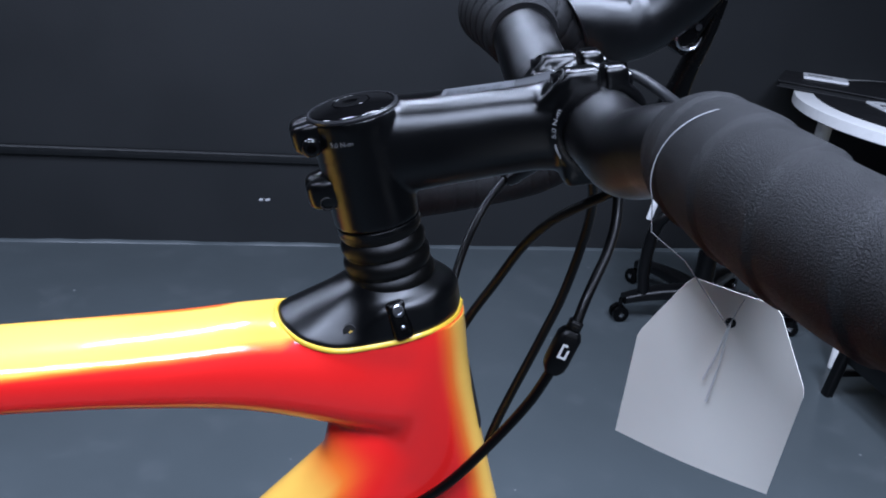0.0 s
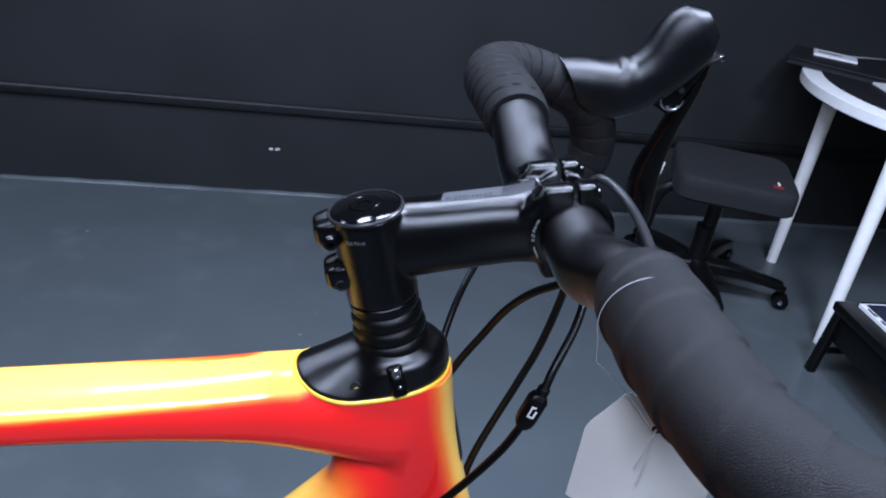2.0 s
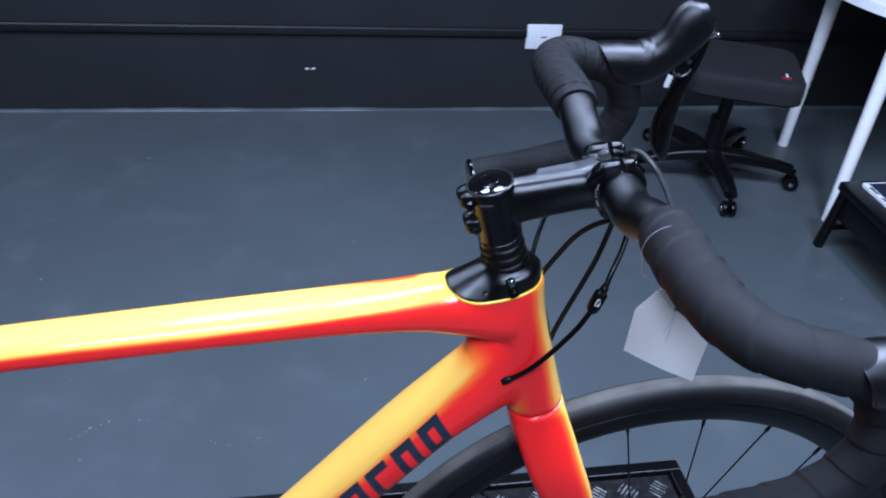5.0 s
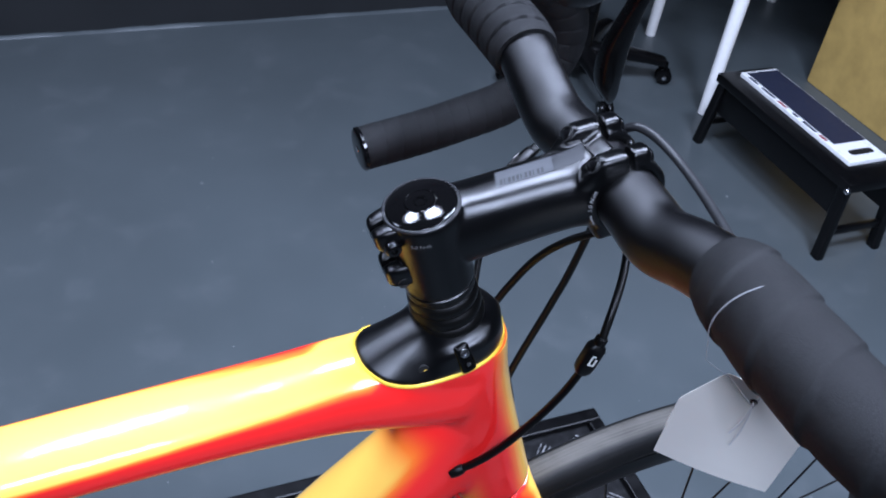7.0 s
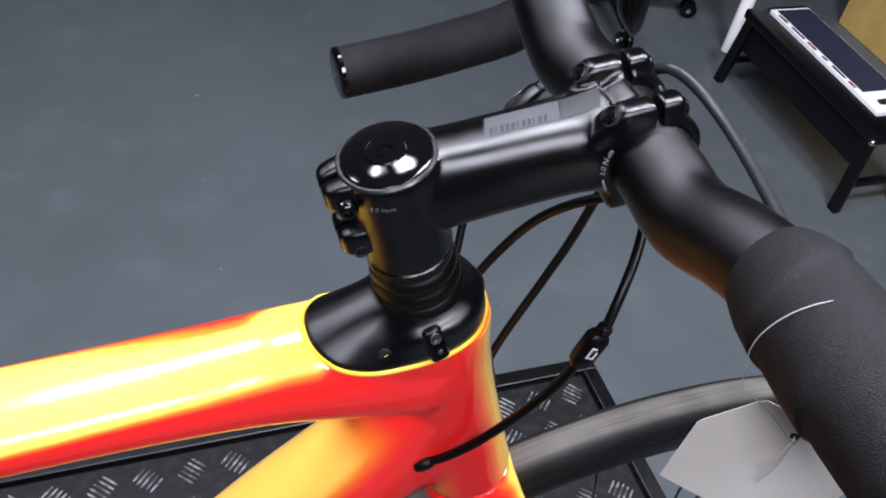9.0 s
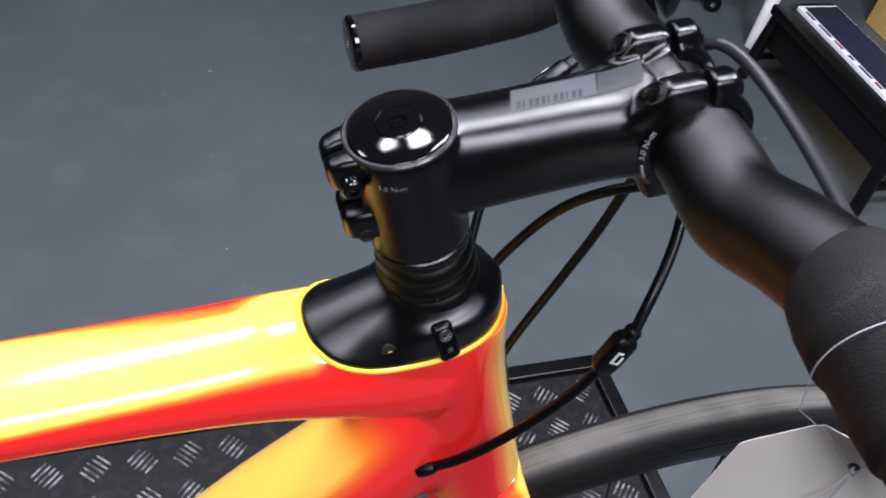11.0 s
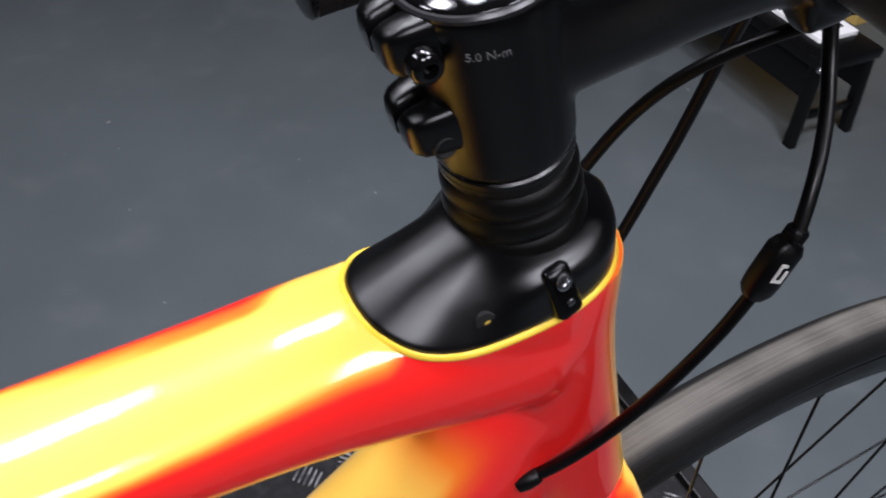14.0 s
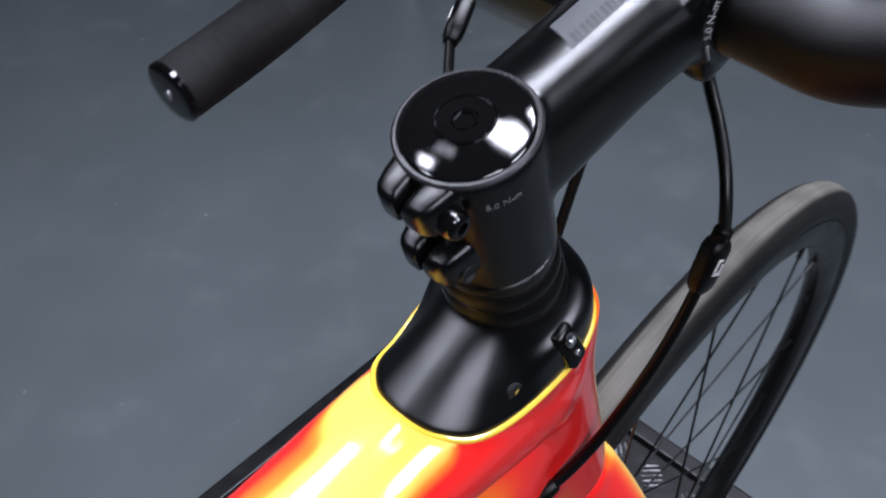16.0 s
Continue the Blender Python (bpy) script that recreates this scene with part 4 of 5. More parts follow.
def build_lever(sv):
    b = bmesh.new()
    du, dv, dz = (0.004, 0.0, 0.0008) if sv > 0 else (0.002, 0.010, -0.0042)
    rows = [  # u, v, z, half height, half width
        (0.168, 0.2235, 1.2170, 0.0206, 0.0192), (0.184, 0.2225, 1.2150, 0.0226, 0.0203), (0.200, 0.2225, 1.2150, 0.0228, 0.0203), (0.209, 0.2225, 1.2175, 0.0229, 0.0200), (0.218, 0.2225, 1.2205, 0.0214, 0.0192), (0.230, 0.2215, 1.2300, 0.0218, 0.0184),
        (0.240, 0.2205, 1.2430, 0.0244, 0.0182), (0.249, 0.2195, 1.2560, 0.0250, 0.0176), (0.258, 0.2185, 1.2655, 0.0216, 0.0156), (0.265, 0.2180, 1.2715, 0.0130, 0.0100)]
    rows = [(u + du, v + dv, z + dz, hh, ww) for u, v, z, hh, ww in rows]
    rings = []
    sm = spline([(r[0], r[1] * sv, r[2], r[3], r[4]) for r in rows], 0.004)
    for r in sm:
        k = min(1.0, max(0.0, (r[0] - 0.198) / 0.05))
        t = Vector((1, 0, -0.15)) if r[0] > 0.195 else Vector((1, 0, -0.15)).lerp(Vector((1, 0, 0.62)), (0.195 - r[0]) / 0.027)
        t = t.lerp(Vector((0.75, 0, 0.62)), k).normalized()
        e1 = VV.cross(t).normalized() * -1
        rings.append(superring(Vector(r[:3]), e1, VV, r[3], r[4], 2.25, 32))
    bridge(b, rings, True)
    lever = part("brake_lever", b, "hood", bike, "black rubber brake hood with glossy lever")
    # raised lip where the hood meets the tape
    b = bmesh.new()
    lip = superring(Vector((0.1688 + du, (0.2235 + dv) * sv, 1.2170 + dz)), Vector((-0.62, 0, 1)).normalized(), VV, 0.0216, 0.0196, 2.4, 40)
    tube(b, lip + [lip[0]], 0.0007, 8, False)
    part("hood_lip", b, "hood", lever)
    # pivot body
    b = box(bmesh.new(), -0.012, 0.010, -0.0100, 0.0100, -0.030, 0.018, m=pose(0.2570, (0.2200 + dv) * sv, 1.2320 + dz, 0, 26, 0), bevel=0.004, seg=3)
    part("pivot_body", b, "lever", lever)
    # blade: a curved glossy paddle
    path = spline([(u + du, (v + dv) * sv, z + dz, a, w) for u, v, z, a, w in (
        (0.2700, 0.2230, 1.2410, 0.0050, 0.0085), (0.2680, 0.2240, 1.2290, 0.0058, 0.0088), (0.2660, 0.2260, 1.2140, 0.0060, 0.0085), (0.2590, 0.2300, 1.1830, 0.0075, 0.0075), (0.2545, 0.2360, 1.1480, 0.0115, 0.0085), (0.2580, 0.2420, 1.1190, 0.0115, 0.0095), (0.2670, 0.2470, 1.0980, 0.0065, 0.0070), (0.2720, 0.2500, 1.0870, 0.0018, 0.0025))], 0.004)
    rings = []
    for i, r in enumerate(path):
        t = Vector(path[min(i + 1, len(path) - 1)][:3] - path[max(i - 1, 0)][:3]).normalized()
        e1 = VV.cross(t).normalized()
        rings.append(superring(Vector(r[:3]), e1, (VV - t * VV.dot(t)).normalized(), r[3], r[4], 2.4, 24))
    b = bmesh.new()
    bridge(b, rings, True)
    part("lever_blade", b, "lever", lever, "glossy black lever blade")
    b = box(bmesh.new(), -0.0130, 0.0130, -0.0072, 0.0072, -0.0016, 0.0016, m=pose(0.2680 + du, (0.2215 + dv) * sv, 1.2415 + dz, 0, -25, 0), bevel=0.0012)
    part("name_plate", b, "ring", lever, "grey metal trim plate")
    b = box(bmesh.new(), 0.0120, 0.0165, -0.0060, 0.0060, -0.0028, 0.0022, m=pose(0.2680 + du, (0.2215 + dv) * sv, 1.2415 + dz, 0, -25, 0), bevel=0.0010)
    part("lever_tip", b, "chrome", lever, "bright metal end of the trim plate")
    b = bmesh.new()
    cyl(b, (0.2520 + du, (0.2085 + dv) * sv, 1.2225 + dz), (0.2520 + du, (0.2315 + dv) * sv, 1.2225 + dz), 0.0024, seg=16)
    part("pivot_pin", b, "chrome", lever, "bright pivot pin")
    b = bmesh.new()
    arc = [(0.2460 + du + 0.009 * math.sin(a), (0.2085 + dv) * sv, 1.2160 + dz - 0.009 * math.cos(a)) for a in np.linspace(-1.5, 1.5, 14)]
    tube(b, arc, 0.0011, 8)
    part("return_spring", b, "chrome", lever, "bright wire spring")


build_lever(1)
build_lever(-1)


def build_fork():
    b = bmesh.new()
    c = on_axis(0.2475)
    crown = [superring(on_axis(d), FW, VV, a, w, 2.2, 40) for d, a, w in ((0.2448, 0.0266, 0.0262), (0.251, 0.0267, 0.0268), (0.260, 0.0274, 0.0290), (0.270, 0.0276, 0.0325), (0.282, 0.0274, 0.0362), (0.294, 0.0262, 0.0385))]
    bridge(b, crown, True)
    for sv in (1, -1):
        loft(b, smoothed([(0.0735, 0.0140 * sv, 0.9710, 0.0262, 0.0120, 2.3), (0.0830, 0.0235 * sv, 0.9440, 0.0270, 0.0122, 2.3), (0.0935, 0.0318 * sv, 0.9160, 0.0266, 0.0122, 2.3), (0.1070, 0.0370 * sv, 0.8850, 0.0250, 0.0115, 2.3), (0.1300, 0.0420 * sv, 0.8280, 0.0215, 0.0105, 2.3), (0.1700, 0.0470 * sv, 0.7500, 0.0175, 0.0095, 2.3), (0.2080, 0.0500 * sv, 0.6850, 0.0145, 0.0085, 2.3), (0.2308, 0.0510 * sv, 0.6443, 0.0130, 0.0080, 2.3)]), 32)
    ob = part("fork", b, "fork", bike, "red carbon fork with yellow front edge")
    mod = ob.modifiers.new("fuse", "REMESH")
    mod.mode, mod.voxel_size, mod.use_smooth_shade = "VOXEL", 0.0018, True
    mod = ob.modifiers.new("fair", "SMOOTH")
    mod.factor, mod.iterations = 0.6, 30
    # the tyre's slot in the crown stays clear: the blades stand outside the wheel


build_fork()


def build_wheel():
    r_out, tyre_r = 0.3400, 0.0145
    b = bmesh.new()
    rings = []
    n = 160
    for i in range(n):
        a = 2 * math.pi * i / n
        out = Vector((math.cos(a), 0, math.sin(a)))
        c = out * (r_out - tyre_r)
        rings.append([c + out * (tyre_r * math.cos(t)) + VV * (tyre_r * math.sin(t)) for t in [radians(-140 + 280 * k / 20) for k in range(21)]])
    rings.append(rings[0])
    bridge(b, rings, False, False)
    tyre_ob = part("front_wheel", b, "tyre", bike, "black road wheel with a dusty tyre")
    tyre_ob.location = HUB
    b = bmesh.new()
    prof = [(0.3165, 0.0105), (0.3150, 0.0118), (0.3120, 0.0118), (0.3080, 0.0122), (0.3000, 0.0112), (0.2930, 0.0085), (0.2890, 0.0045), (0.2885, 0.0)]
    prof = prof + [(r, -w) for r, w in reversed(prof[:-1])]
    rings = []
    for i in range(n):
        a = 2 * math.pi * i / n
        out = Vector((math.cos(a), 0, math.sin(a)))
        rings.append([out * r + VV * w for r, w in prof])
    rings.append(rings[0])
    bridge(b, rings, False, False)
    part("rim", b, "rim", tyre_ob, "black rim")
    b = bmesh.new()
    lathe(b, (0, -0.05, 0), VV, [(0, 0.006), (0.008, 0.010), (0.012, 0.010), (0.020, 0.024), (0.024, 0.024), (0.028, 0.014), (0.072, 0.014), (0.076, 0.024), (0.080, 0.024), (0.088, 0.010), (0.092, 0.010), (0.100, 0.006)], 40)
    part("hub", b, "rim", tyre_ob, "black hub")
    count = 22
    for k in range(count):
        a = radians(84.5) + 2 * math.pi * k / count
        side = 1 if k % 2 else -1
        lean = 1 if (k // 2) % 2 else -1
        rim_p = Vector((math.cos(a), 0, math.sin(a))) * 0.2895
        ha = a + lean * radians(70)
        hub_p = Vector((math.cos(ha), 0, math.sin(ha))) * 0.021 + VV * (0.026 * side)
        b = bmesh.new()
        cyl(b, hub_p, rim_p, 0.00095, seg=8)
        cyl(b, rim_p - (rim_p - hub_p).normalized() * 0.012, rim_p + (rim_p - hub_p).normalized() * 0.002, 0.0019, seg=8)
        part("spoke", b, "spoke", tyre_ob)


build_wheel()


def cable(name, pts, radius, material, label):
    b = bmesh.new()
    tube(b, spline(pts, 0.004), radius, 14)
    return part(name, b, material, bike, label)


cable("gear_cable", [(0.1230, 0.0020, 1.1860), (0.1215, -0.0070, 1.1690), (0.1155, -0.0175, 1.1580), (0.1080, -0.0265, 1.1490), (0.1025, -0.0322, 1.1405), (0.0992, -0.0355, 1.1325)], 0.0023, "cable", "thin black gear cable housing")
cable("gear_cable", [(0.0915, -0.0355, 1.1095), (0.0840, -0.0350, 1.0930), (0.0720, -0.0335, 1.0735), (0.0560, -0.0295, 1.0490), (0.0425, -0.0250, 1.0330), (0.0330, -0.0210, 1.0250)], 0.0023, "cable", "thin black gear cable housing")
cable("brake_hose", [(0.1040, 0.012, 1.1950), (0.1180, 0.022, 1.1790), (0.1250, 0.030, 1.1600), (0.1255, 0.035, 1.1380), (0.1205, 0.037, 1.1080), (0.1125, 0.037, 1.0830), (0.0925, 0.035, 1.0260), (0.0860, 0.024, 1.0000), (0.0850, 0.010, 0.9850)], 0.0024, "cable", "black brake hose")
cable("brake_hose", [(0.1120, -0.0220, 1.2010), (0.1180, -0.0140, 1.1920), (0.1180, -0.004, 1.1800), (0.1110, 0.005, 1.1710), (0.1005, 0.016, 1.1580), (0.0920, 0.027, 1.1400), (0.0840, 0.035, 1.1180), (0.0700, 0.036, 1.0920), (0.0560, 0.031, 1.0600), (0.0440, 0.024, 1.0350), (0.0360, 0.019, 1.0250)], 0.0023, "cable", "black brake hose")
cable("gear_cable", [(0.0985, 0.0910, 1.1520), (0.0885, 0.0825, 1.1430), (0.0780, 0.0700, 1.1310), (0.0690, 0.0570, 1.1150), (0.0600, 0.0410, 1.0900), (0.0500, 0.0300, 1.0600), (0.0380, 0.0190, 1.0300)], 0.0021, "cable", "thin black gear cable housing")
cable("gear_cable", [(0.1205, 0.0998, 1.1620), (0.1300, 0.1025, 1.1700), (0.1340, 0.1025, 1.1850), (0.1270, 0.1000, 1.2030), (0.1130, 0.0980, 1.2140)], 0.0021, "cable", "thin black gear cable housing")
cable("brake_hose", [(0.1230, 0.0300, 1.2140), (0.1225, 0.0225, 1.2230), (0.1245, 0.0150, 1.2285), (0.1295, 0.0050, 1.2275), (0.1318, -0.0127, 1.2252), (0.1282, -0.0388, 1.2250), (0.1206, -0.0676, 1.2265), (0.1150, -0.0850, 1.2280), (0.1115, -0.1020, 1.2275)], 0.0024, "greycable", "grey brake hose arching before the clamp")


def build_joiner(a, e, out):
    a, e, out = Vector(a), Vector(e), Vector(out)
    way = (e - a).normalized()
    out = (out - way * out.dot(way)).normalized()
    side = way.cross(out)
    b = bmesh.new()
    rows = ((0.0, 0.0026, 0.0026), (0.001, 0.0031, 0.0031), (0.0045, 0.0031, 0.0031), (0.005, 0.0036, 0.0040), (0.0075, 0.0042, 0.0054), (0.020, 0.0042, 0.0054), (0.0235, 0.0040, 0.0050), (0.0262, 0.0030, 0.0032))
    bridge(b, [superring(a + way * s, out, side, p, q, 3.2, 24) for s, p, q in rows], True)
    joiner = part("cable_joiner", b, "plastic", bike, "black cable joiner with white logo mark")
    for k in range(3):
        b = bmesh.new()
        lathe(b, a + way * (0.0004 + 0.0014 * k), way, [(0, 0.0031), (0.0003, 0.0034), (0.0006, 0.0031)], 20)
        part("ribbed_collar", b, "plastic", joiner)
    b = bmesh.new()
    m = Matrix.Translation(a + way * 0.0140 + out * 0.0043) @ Matrix((side, way, out)).transposed().to_4x4()
    for x0, x1, y0, y1 in ((-0.0019, -0.0009, -0.0012, 0.0034), (-0.0009, 0.0020, 0.0024, 0.0034), (0.0010, 0.0020, -0.0034, 0.0024), (-0.0005, 0.0010, -0.0034, -0.0024)):
        box(b, x0, x1, y0, y1, -0.0002, 0.0002, m=m)
    part("logo_mark", b, "white", joiner, "white angular mark", smooth=False)


build_joiner((0.0992, -0.0355, 1.1335), (0.0912, -0.0355, 1.1085), (-0.15, -1.0, 0.25))
build_joiner((0.1208, 0.1000, 1.1622), (0.0985, 0.0910, 1.1520), (0.3, 0.8, 0.5))

# port grommet on the flank, bolt on the down tube, dark mark on the head tube's nose
b = bmesh.new()
way = Vector((0.72, -0.35, 0.60)).normalized()
lathe(b, Vector((0.0335, -0.0215, 1.0255)) - way * 0.003, way, [(0, 0.0040), (0.004, 0.0040), (0.0075, 0.0032), (0.0085, 0.0026)], 24)
part("port_grommet", b, "rubber", bike, "black rubber cable grommet")
b = bmesh.new()
pd = Vector((-0.755, 0, 0.656))
lathe(b, Vector((-0.1930, 0, 0.7960)) + pd * 0.0265, pd, [(0, 0.0060), (0.003, 0.0060), (0.004, 0.0045), (0.004, 0.002), (0.002, 0.002)], 24)
part("bottle_bolt", b, "chrome", bike, "bright bottle cage bolt")
b = bmesh.new()
rings = []
for k in range(9):
    d = 0.133 + 0.033 * k / 8
    wide = radians(24 + 3 * k / 8)
    c = on_axis(d)
    ring = []
    for j in range(13):
        a = -wide + 2 * wide * j / 12
        ring.append(c + FW * (0.0254 * math.cos(a)) + VV * (0.0232 * math.sin(a)))
    rings.append(ring)
bridge(b, rings, False, False)
part("nose_badge", b, "decalink", bike, "dark badge on the head tube nose")


# ---------------------------------------------------------------- hang tag


def hang_tag():
    foot = Vector((0.0925, -0.0970, 1.1268))
    wx = Vector((0.757, -0.652, -0.045)).normalized()
    up = Vector((-0.02, -0.06, 1.0))
    up = (up - wx * up.dot(wx)).normalized()
    nrm = wx.cross(up)
    thing = empty("hang_tag", Matrix.Translation(foot), "blank white card tag hanging from the bar by a string", "tag")
    b = bmesh.new()
    rows = []
    # a card with a slight bow, cut to the shape row by row
    nrow, ncol = 22, 16
    grid = []
    for i in range(nrow + 1):
        h = 0.0685 * i / nrow

        def edge(left):
            pts = [(0, 0), (-0.0005, 0.0415), (0.0110, 0.0662), (0.0130, 0.0685)] if left else [(0.0535, 0), (0.0540, 0.042), (0.0400, 0.0670), (0.0380, 0.0685)]
            return float(np.interp(h, [p[1] for p in pts], [p[0] for p in pts]))

        a, c = edge(True), edge(False)
        row = []
        for j in range(ncol + 1):
            w = a + (c - a) * j / ncol
            bow = 0.0016 * math.sin(math.pi * w / 0.0535) + 0.0012 * (h / 0.0685) ** 2
            row.append((w, h, bow))
        grid.append(row)
    for side in (0.0, 0.0005):
        vs = [[b.verts.new(wx * w + up * h + nrm * (bow + side)) for w, h, bow in row] for row in grid]
        rows.append(vs)
    for vs, flip in zip(rows, (False, True)):
        for i in range(nrow):
            for j in range(ncol):
                q = (vs[i][j], vs[i][j + 1], vs[i + 1][j + 1], vs[i + 1][j])
                b.faces.new(q[::-1] if flip else q)
    rim = [(i, 0) for i in range(nrow + 1)] + [(nrow, j) for j in range(1, ncol + 1)] + [(i, ncol) for i in range(nrow - 1, -1, -1)] + [(0, j) for j in range(ncol - 1, 0, -1)]
    for (i, j), (k, l) in zip(rim, rim[1:] + rim[:1]):
        b.faces.new((rows[0][i][j], rows[0][k][l], rows[1][k][l], rows[1][i][j]))
    part("card", b, "card", thing)
    front = nrm
    eye = wx * 0.0272 + up * 0.0578 + nrm * 0.0029
    b = bmesh.new()
    lathe(b, eye, front, [(0, 0.0017), (0.0003, 0.0017), (0.0003, 0.0003)], 20, cap=False)
    part("eyelet", b, "hole", thing, "dark eyelet")
    # string: loop over the bar, two strands, a knotted tail
    b = bmesh.new()
    c = Vector((0.1008, -0.118, 1.2283)) - foot
    loop = [c + Vector((math.cos(a) * 0.0218, -0.006 * math.cos(a), math.sin(a) * 0.0218)) for a in np.linspace(radians(-22), radians(202), 40)]
    pts = [eye + front * 0.003] + [eye.lerp(loop[0], 0.5) + front * 0.001] + loop
    pts += [loop[-1] + Vector((0.001, -0.002, -0.010)), loop[-1].lerp(eye, 0.45) + Vector((-0.003, -0.004, 0)), eye + front * 0.0035]
    tube(b, pts, 0.00018, 6)
    part("string", b, "string", thing, "thin clear string")
    for lean, long in ((-0.0012, 0.0215), (0.0006, 0.0290)):
        b = bmesh.new()
        tail = [eye, eye + front * 0.0022 - up * 0.003 + wx * lean * 0.3, eye + front * 0.0034 - up * long * 0.55 + wx * lean, eye + front * 0.0026 - up * long + wx * (lean * 1.6 - 0.0010)]
        tube(b, spline(tail, 0.001), 0.00036, 6)
        part("string_tail", b, "tail", thing, "pale string end")


hang_tag()



def floor_specks():
    """Paint drips and scuffs that lie on the floor."""
    rng = random.Random(11)
    b = bmesh.new()
    spots = [(-0.583, 0.991, 0.004), (-0.591, 0.896, 0.004), (0.063, 1.097, 0.004), (0.066, 1.391, 0.004), (0.576, 1.245, 0.004), (-0.36, 0.62, 0.003), (-0.12, 0.78, 0.003)]
    spots += [(-0.62 + 0.42 * k / 26 + rng.uniform(-0.006, 0.006), 0.96 + 0.05 * math.sin(k * 0.21) + rng.uniform(-0.004, 0.004), rng.uniform(0.0011, 0.0029)) for k in range(27)]
    spots += [(rng.uniform(-1.2, 1.4), rng.uniform(0.35, 2.4), rng.uniform(0.0008, 0.0026)) for k in range(90)]
    for x, y, r in spots:
        if 0.234 > y > -0.3:
            continue
        n, a0, sq = 9, rng.uniform(0, 6.28), rng.uniform(0.4, 1.0)
        pts = []
        for k in range(n):
            a = 2 * math.pi * k / n
            q = r * rng.uniform(0.6, 1.15)
            px, py = q * math.cos(a), q * math.sin(a) * sq
            pts.append(b.verts.new((x + px * math.cos(a0) - py * math.sin(a0), y + px * math.sin(a0) + py * math.cos(a0), 0.0006)))
        b.faces.new(pts)
    ob = part("paint_speck", b, "speck", None, smooth=False)
    tagged(ob, "small pale paint specks and scuffs on the grey floor", "paint speck", kind="stuff")


floor_specks()

# ---------------------------------------------------------------- stool


def stool():
    thing = empty("stool", pose(1.455, 2.10, 0), "black padded swivel stool on castors with a red logo mark", "stool")
    seat_m = pose(-0.015, -0.07, 0.415, 0, 0, -21)
    b = bmesh.new()
    ex, ey = seat_m.to_3x3() @ Vector((1, 0, 0)), seat_m.to_3x3() @ Vector((0, 1, 0))
    bridge(b, [superring(seat_m @ Vector((0, 0, z)), ex, ey, 0.187 - cut, 0.180 - cut, 7.0, 72) for z, cut in ((-0.016, 0.024), (-0.013, 0.008), (-0.006, 0.001), (0.030, 0.0), (0.054, 0.001), (0.062, 0.006), (0.066, 0.016), (0.068, 0.045), (0.069, 0.11))], True)
    seat = part("seat", b, "fabric", thing)
    b = box(bmesh.new(), -0.15, 0.15, -0.145, 0.145, -0.026, -0.008, m=seat_m, bevel=0.004)
    part("seat_pan", b, "plastic", thing)
    for nm, dims, mat in (("mark_red", (0.100, 0.132, -0.135, -0.118, 0.0675, 0.0700), "redmark"), ("mark_white", (0.118, 0.124, -0.116, -0.088, 0.0675, 0.0700), "white_plastic")):
        part(nm, box(bmesh.new(), *dims, m=seat_m), mat, seat, "small printed logo shape", smooth=False)
    b = bmesh.new()
    cyl(b, (-0.04, -0.05, 0.10), (-0.03, -0.06, 0.40), 0.024, seg=24)
    cyl(b, (-0.04, -0.05, 0.06), (-0.04, -0.05, 0.26), 0.032, seg=24)
    part("column", b, "plastic", thing)
    b = box(bmesh.new(), -0.010, 0.010, -0.007, 0.003, -0.052, 0.050, m=pose(-0.250, -0.02, 0.41, 0, 12, 10), bevel=0.003)
    part("adjuster_lever", b, "white_plastic", thing, "white lever tab")
    b = bmesh.new()
    tube(b, spline([(-0.12, -0.05, 0.395), (-0.20, -0.04, 0.390), (-0.235, -0.03, 0.33), (-0.245, -0.03, 0.20), (-0.230, -0.03, 0.10)], 0.02), 0.020, 12)
    part("side_bracket", b, "plastic", thing)
    for k in range(5):
        a = radians(-101.6 + 72 * k + (5 if k == 1 else -3 if k == 4 else 0))
        d = Vector((math.cos(a), math.sin(a), 0))
        p = Vector((-math.sin(a), math.cos(a), 0))
        b = bmesh.new()
        rings = [superring(Vector((-0.04, -0.05, 0)) * (1 - s) + d * (0.03 + 0.26 * s) + UP * (0.118 - 0.040 * s * s), UP, p, 0.026 - 0.011 * s, 0.034 - 0.012 * s, 3.4, 20) for s in (0, 0.25, 0.5, 0.75, 1.0)]
        bridge(b, rings, True)
        leg = part("leg", b, "plastic", thing)
        b = bmesh.new()
        q = d * 0.297
        for off in (-0.014, 0.014):
            c = q + p * off
            lathe(b, c - p * 0.009 + UP * 0.027, p, [(0, 0.016), (0.001, 0.026), (0.004, 0.0275), (0.014, 0.0275), (0.017, 0.026), (0.018, 0.016)], 24)
        cyl(b, q + UP * 0.030, q + UP * 0.078, 0.008, seg=14)
        part("castor", b, "lever", leg, "glossy black twin castor")
        # Chrome discs added as the bright glints on the dark castors.
        for off in (-1, 1):
            b = bmesh.new()
            lathe(b, q + p * (0.0225 * off) + UP * 0.027, p * off, [(0, 0.0085), (0.0018, 0.0080), (0.0030, 0.0050), (0.0034, 0.0012)], 16)
            part("castor_glint", b, "chrome", leg, "bright round disc standing in for a glint on the castor")


stool()

# ---------------------------------------------------------------- table


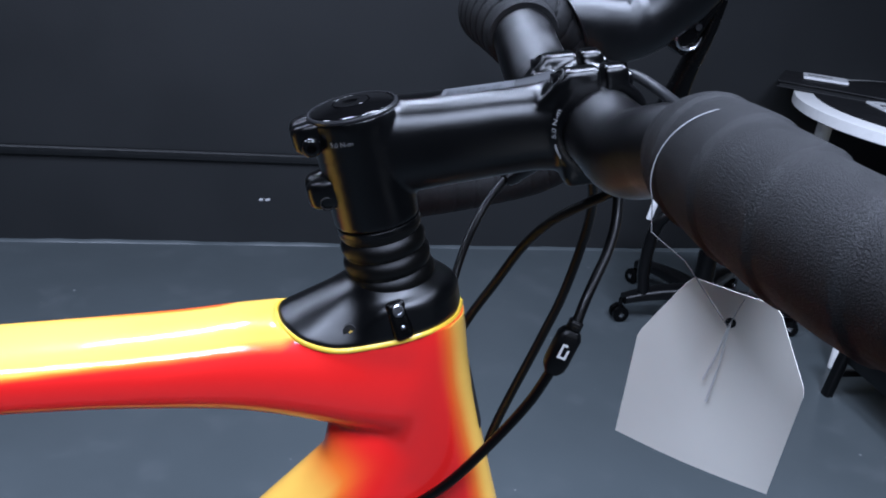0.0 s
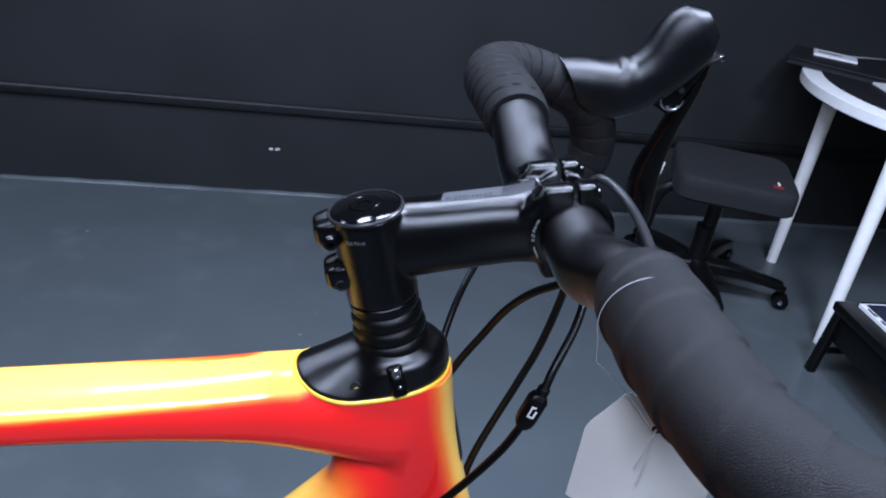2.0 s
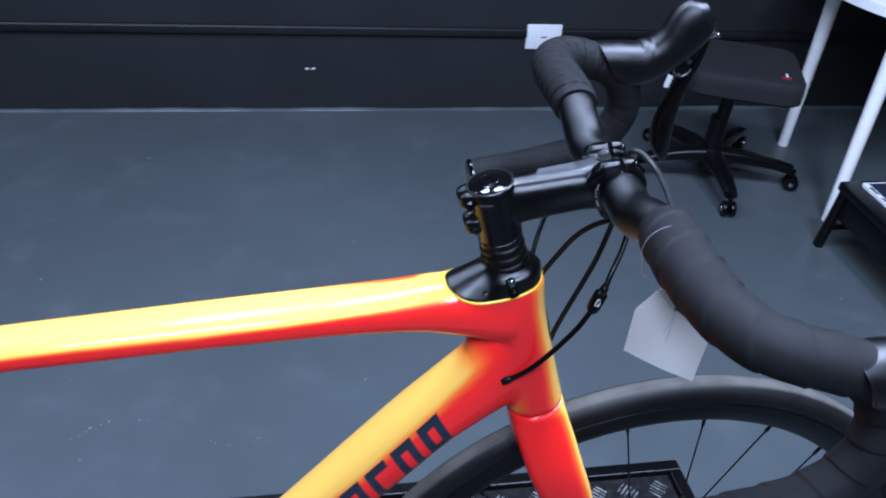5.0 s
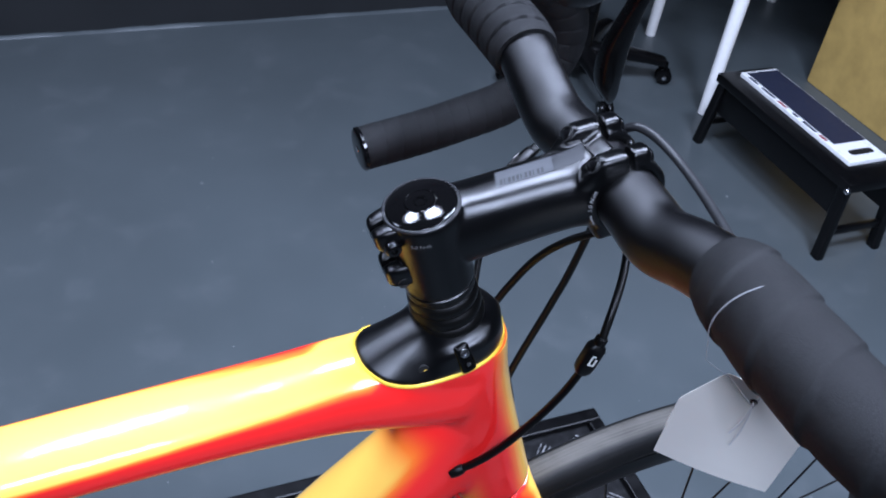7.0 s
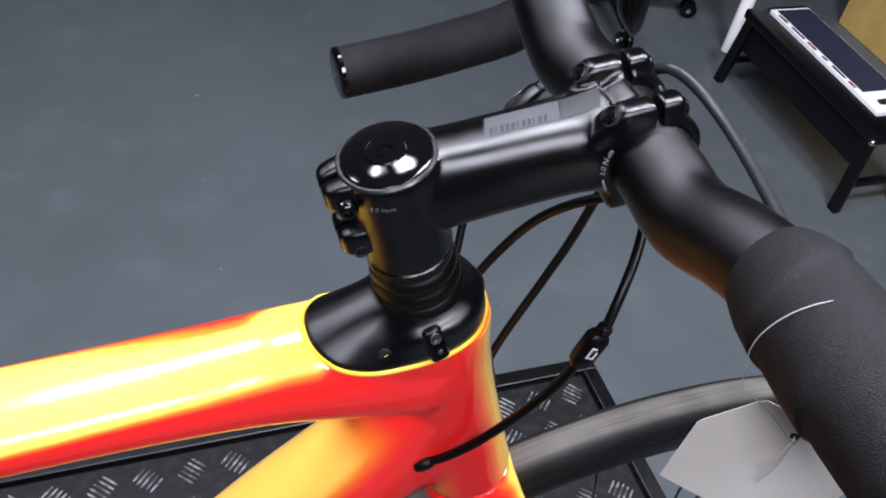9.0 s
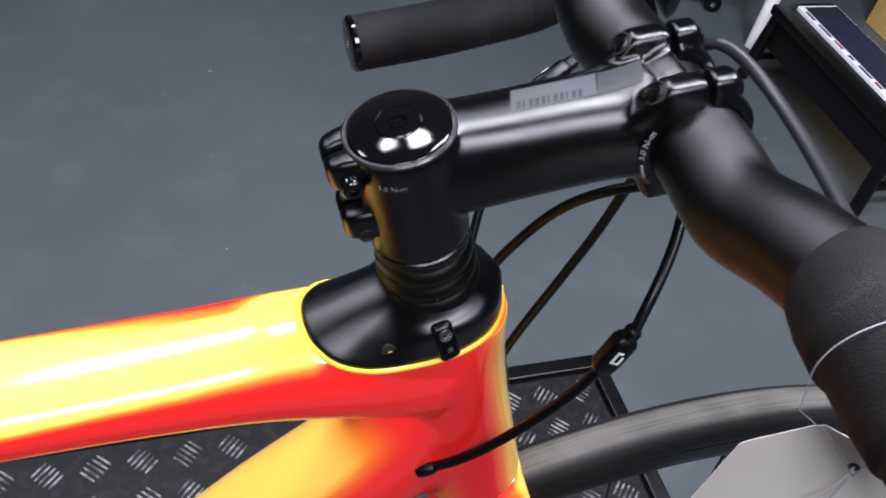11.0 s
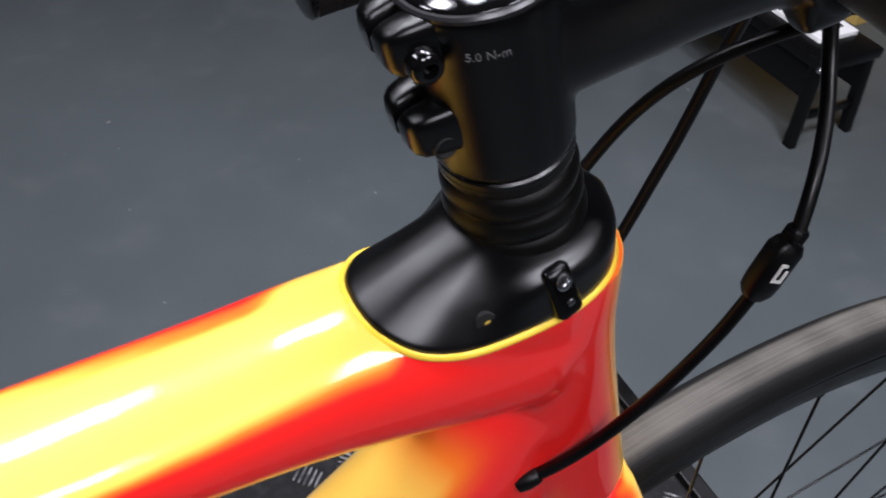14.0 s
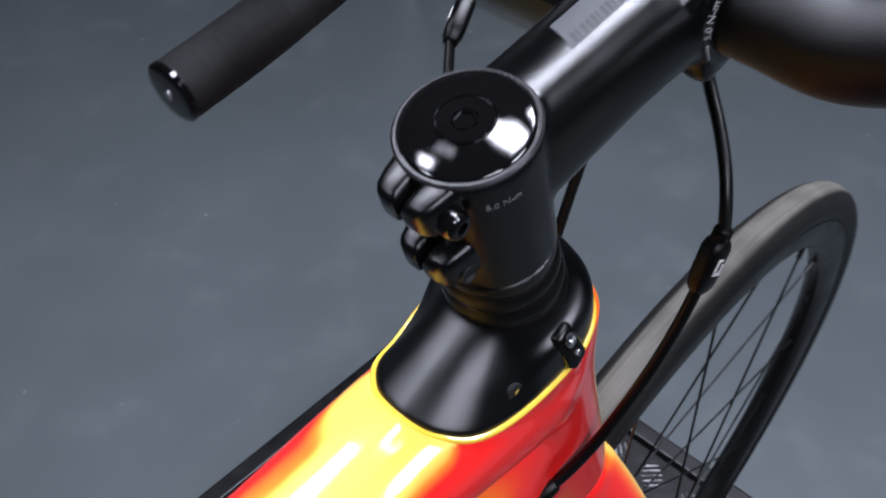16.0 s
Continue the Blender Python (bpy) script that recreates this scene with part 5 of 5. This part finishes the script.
def table():
    thing = empty("table", pose(2.263, 2.109, 0), "white round table with slim white splayed legs", "table")
    b = bmesh.new()
    lathe(b, (0, 0, 0.692), UP, [(0, 0.535), (0, 0.541), (0.003, 0.545), (0.035, 0.545), (0.038, 0.541)], 96)
    part("tabletop", b, "white", thing)
    for x, y, tx, ty in ((1.756, 1.757, 1.815, 1.812), (1.887, 2.320, 1.900, 2.315), (2.72, 1.75, 2.65, 1.79), (2.62, 2.52, 2.55, 2.44)):
        b = bmesh.new()
        foot, head = Vector((x - 2.263, y - 2.109, 0)), Vector((tx - 2.263, ty - 2.109, 0.692))
        cyl(b, foot, head, 0.0195, 0.0265, 32)
        cyl(b, head - UP * 0.030, head, 0.036, 0.036, 32)
        part("leg", b, "white", thing, "slim white round leg")
    return thing


table()


def desk_mat():
    thing = empty("desk_mat", pose(2.290, 2.120, 0.730), "black round mat covering the white table", "mat")
    b = bmesh.new()
    lathe(b, (0, 0, 0), UP, [(0, 0.497), (0, 0.500), (0.003, 0.500), (0.004, 0.498)], 80)
    part("sheet", b, "mat_black", thing)


desk_mat()


def binder():
    thing = empty("binder", pose(1.743, 2.420, 0.734, 0, 0, -37), "flat black binder overhanging the edge of the table", "binder")
    part("cover", box(bmesh.new(), 0, 0.42, 0, 0.25, 0.018, 0.022, bevel=0.001), "mat_black", thing)
    part("cover", box(bmesh.new(), 0, 0.42, 0, 0.25, 0.0, 0.004, bevel=0.001), "mat_black", thing)
    part("pages", box(bmesh.new(), 0.008, 0.41, 0.008, 0.245, 0.004, 0.018), "fabric", thing, smooth=False)


binder()


def booklet(x, y, z, rz, sx, sy):
    thing = empty("booklet", pose(x, y, z, 0, 0, rz), "small white printed booklet lying flat", "booklet", "booklets on the table")
    part("pages", box(bmesh.new(), -sx, sx, -sy, sy, 0.0, 0.008, bevel=0.001), "white_plastic", thing, smooth=False)
    part("print_bar", box(bmesh.new(), -sx * 0.8, sx * 0.3, -sy * 0.2, sy * 0.1, 0.0078, 0.0086), "decal", thing, "grey bar of print", smooth=False)


booklet(1.965, 2.475, 0.756, -30, 0.075, 0.045)
booklet(2.040, 2.165, 0.734, -6, 0.080, 0.060)

# ---------------------------------------------------------------- bench and boxes


def bench():
    thing = empty("bench", pose(1.735, 1.315, 0), "low black step bench with splayed legs", "bench")
    part("top", box(bmesh.new(), -0.105, 0.105, -0.30, 0.30, 0.215, 0.245, bevel=0.006), "plastic", thing)
    for sx in (-1, 1):
        part("rail", box(bmesh.new(), 0.085 * sx - 0.008, 0.085 * sx + 0.008, -0.285, 0.285, 0.125, 0.215, bevel=0.003), "plastic", thing)
        for sy in (-1, 1):
            b = bmesh.new()
            rings = [superring(Vector((0.088 * sx + 0.012 * sx * (1 - s), 0.275 * sy + 0.02 * sy * (1 - s), 0.216 * s)), Vector((1, 0, 0)), VV, 0.013, 0.016, 5, 20) for s in (0, 1)]
            bridge(b, rings, True)
            part("leg", b, "plastic", thing)
    for sy in (-1, 1):
        part("stretcher", box(bmesh.new(), -0.085, 0.085, 0.286 * sy - 0.008, 0.286 * sy + 0.008, 0.07, 0.09, bevel=0.002), "plastic", thing)
    b = bmesh.new()
    lathe(b, (-0.103, -0.296, 0.224), (-1, -0.2, 0.35), [(0, 0.009), (0.006, 0.009), (0.010, 0.0065), (0.012, 0.002)], 20)
    part("knob", b, "chrome", thing, "bright round knob")


bench()


def package():
    thing = empty("flat_package", pose(1.748, 1.335, 0.245, 0, 0, 0), "flat navy and white printed package lying on the bench", "package")
    part("carton", box(bmesh.new(), -0.062, 0.070, -0.245, 0.245, 0.0, 0.013, bevel=0.002), "white_plastic", thing, smooth=False)
    part("navy_panel", box(bmesh.new(), -0.046, 0.066, -0.160, 0.236, 0.0125, 0.0140), "navy", thing, "navy printed panel", smooth=False)
    b = bmesh.new()
    rings = [superring(Vector((0.008, -0.206, z)), Vector((1, 0, 0)), VV, 0.040, 0.0115, 5.0, 32) for z in (0.0125, 0.0140)]
    bridge(b, rings, True)
    part("slot", b, "hole", thing, "dark hanging slot with rounded ends", smooth=False)
    rng = random.Random(3)
    y = -0.14
    while y < 0.2:
        w = rng.uniform(0.02, 0.06)
        part("border_print", box(bmesh.new(), -0.0590, -0.0505, y, y + w, 0.0125, 0.0138), rng.choice(["navy", "decal", "decal", "navy", "redmark"]), thing, "bar of print", smooth=False)
        y += w + rng.uniform(0.012, 0.03)


package()


def carton():
    thing = empty("cardboard_box", pose(2.55, 1.66, 0, 0, 0, 0), "tan cardboard box standing on the floor", "box")
    part("body", box(bmesh.new(), -0.255, 0.255, -0.24, 0.22, 0.0, 0.46, bevel=0.003), "tan", thing, smooth=False)
    part("flap_seam", box(bmesh.new(), -0.250, 0.250, -0.014, -0.008, 0.4585, 0.4610), "hole", thing, "dark seam between the flaps", smooth=False)


carton()
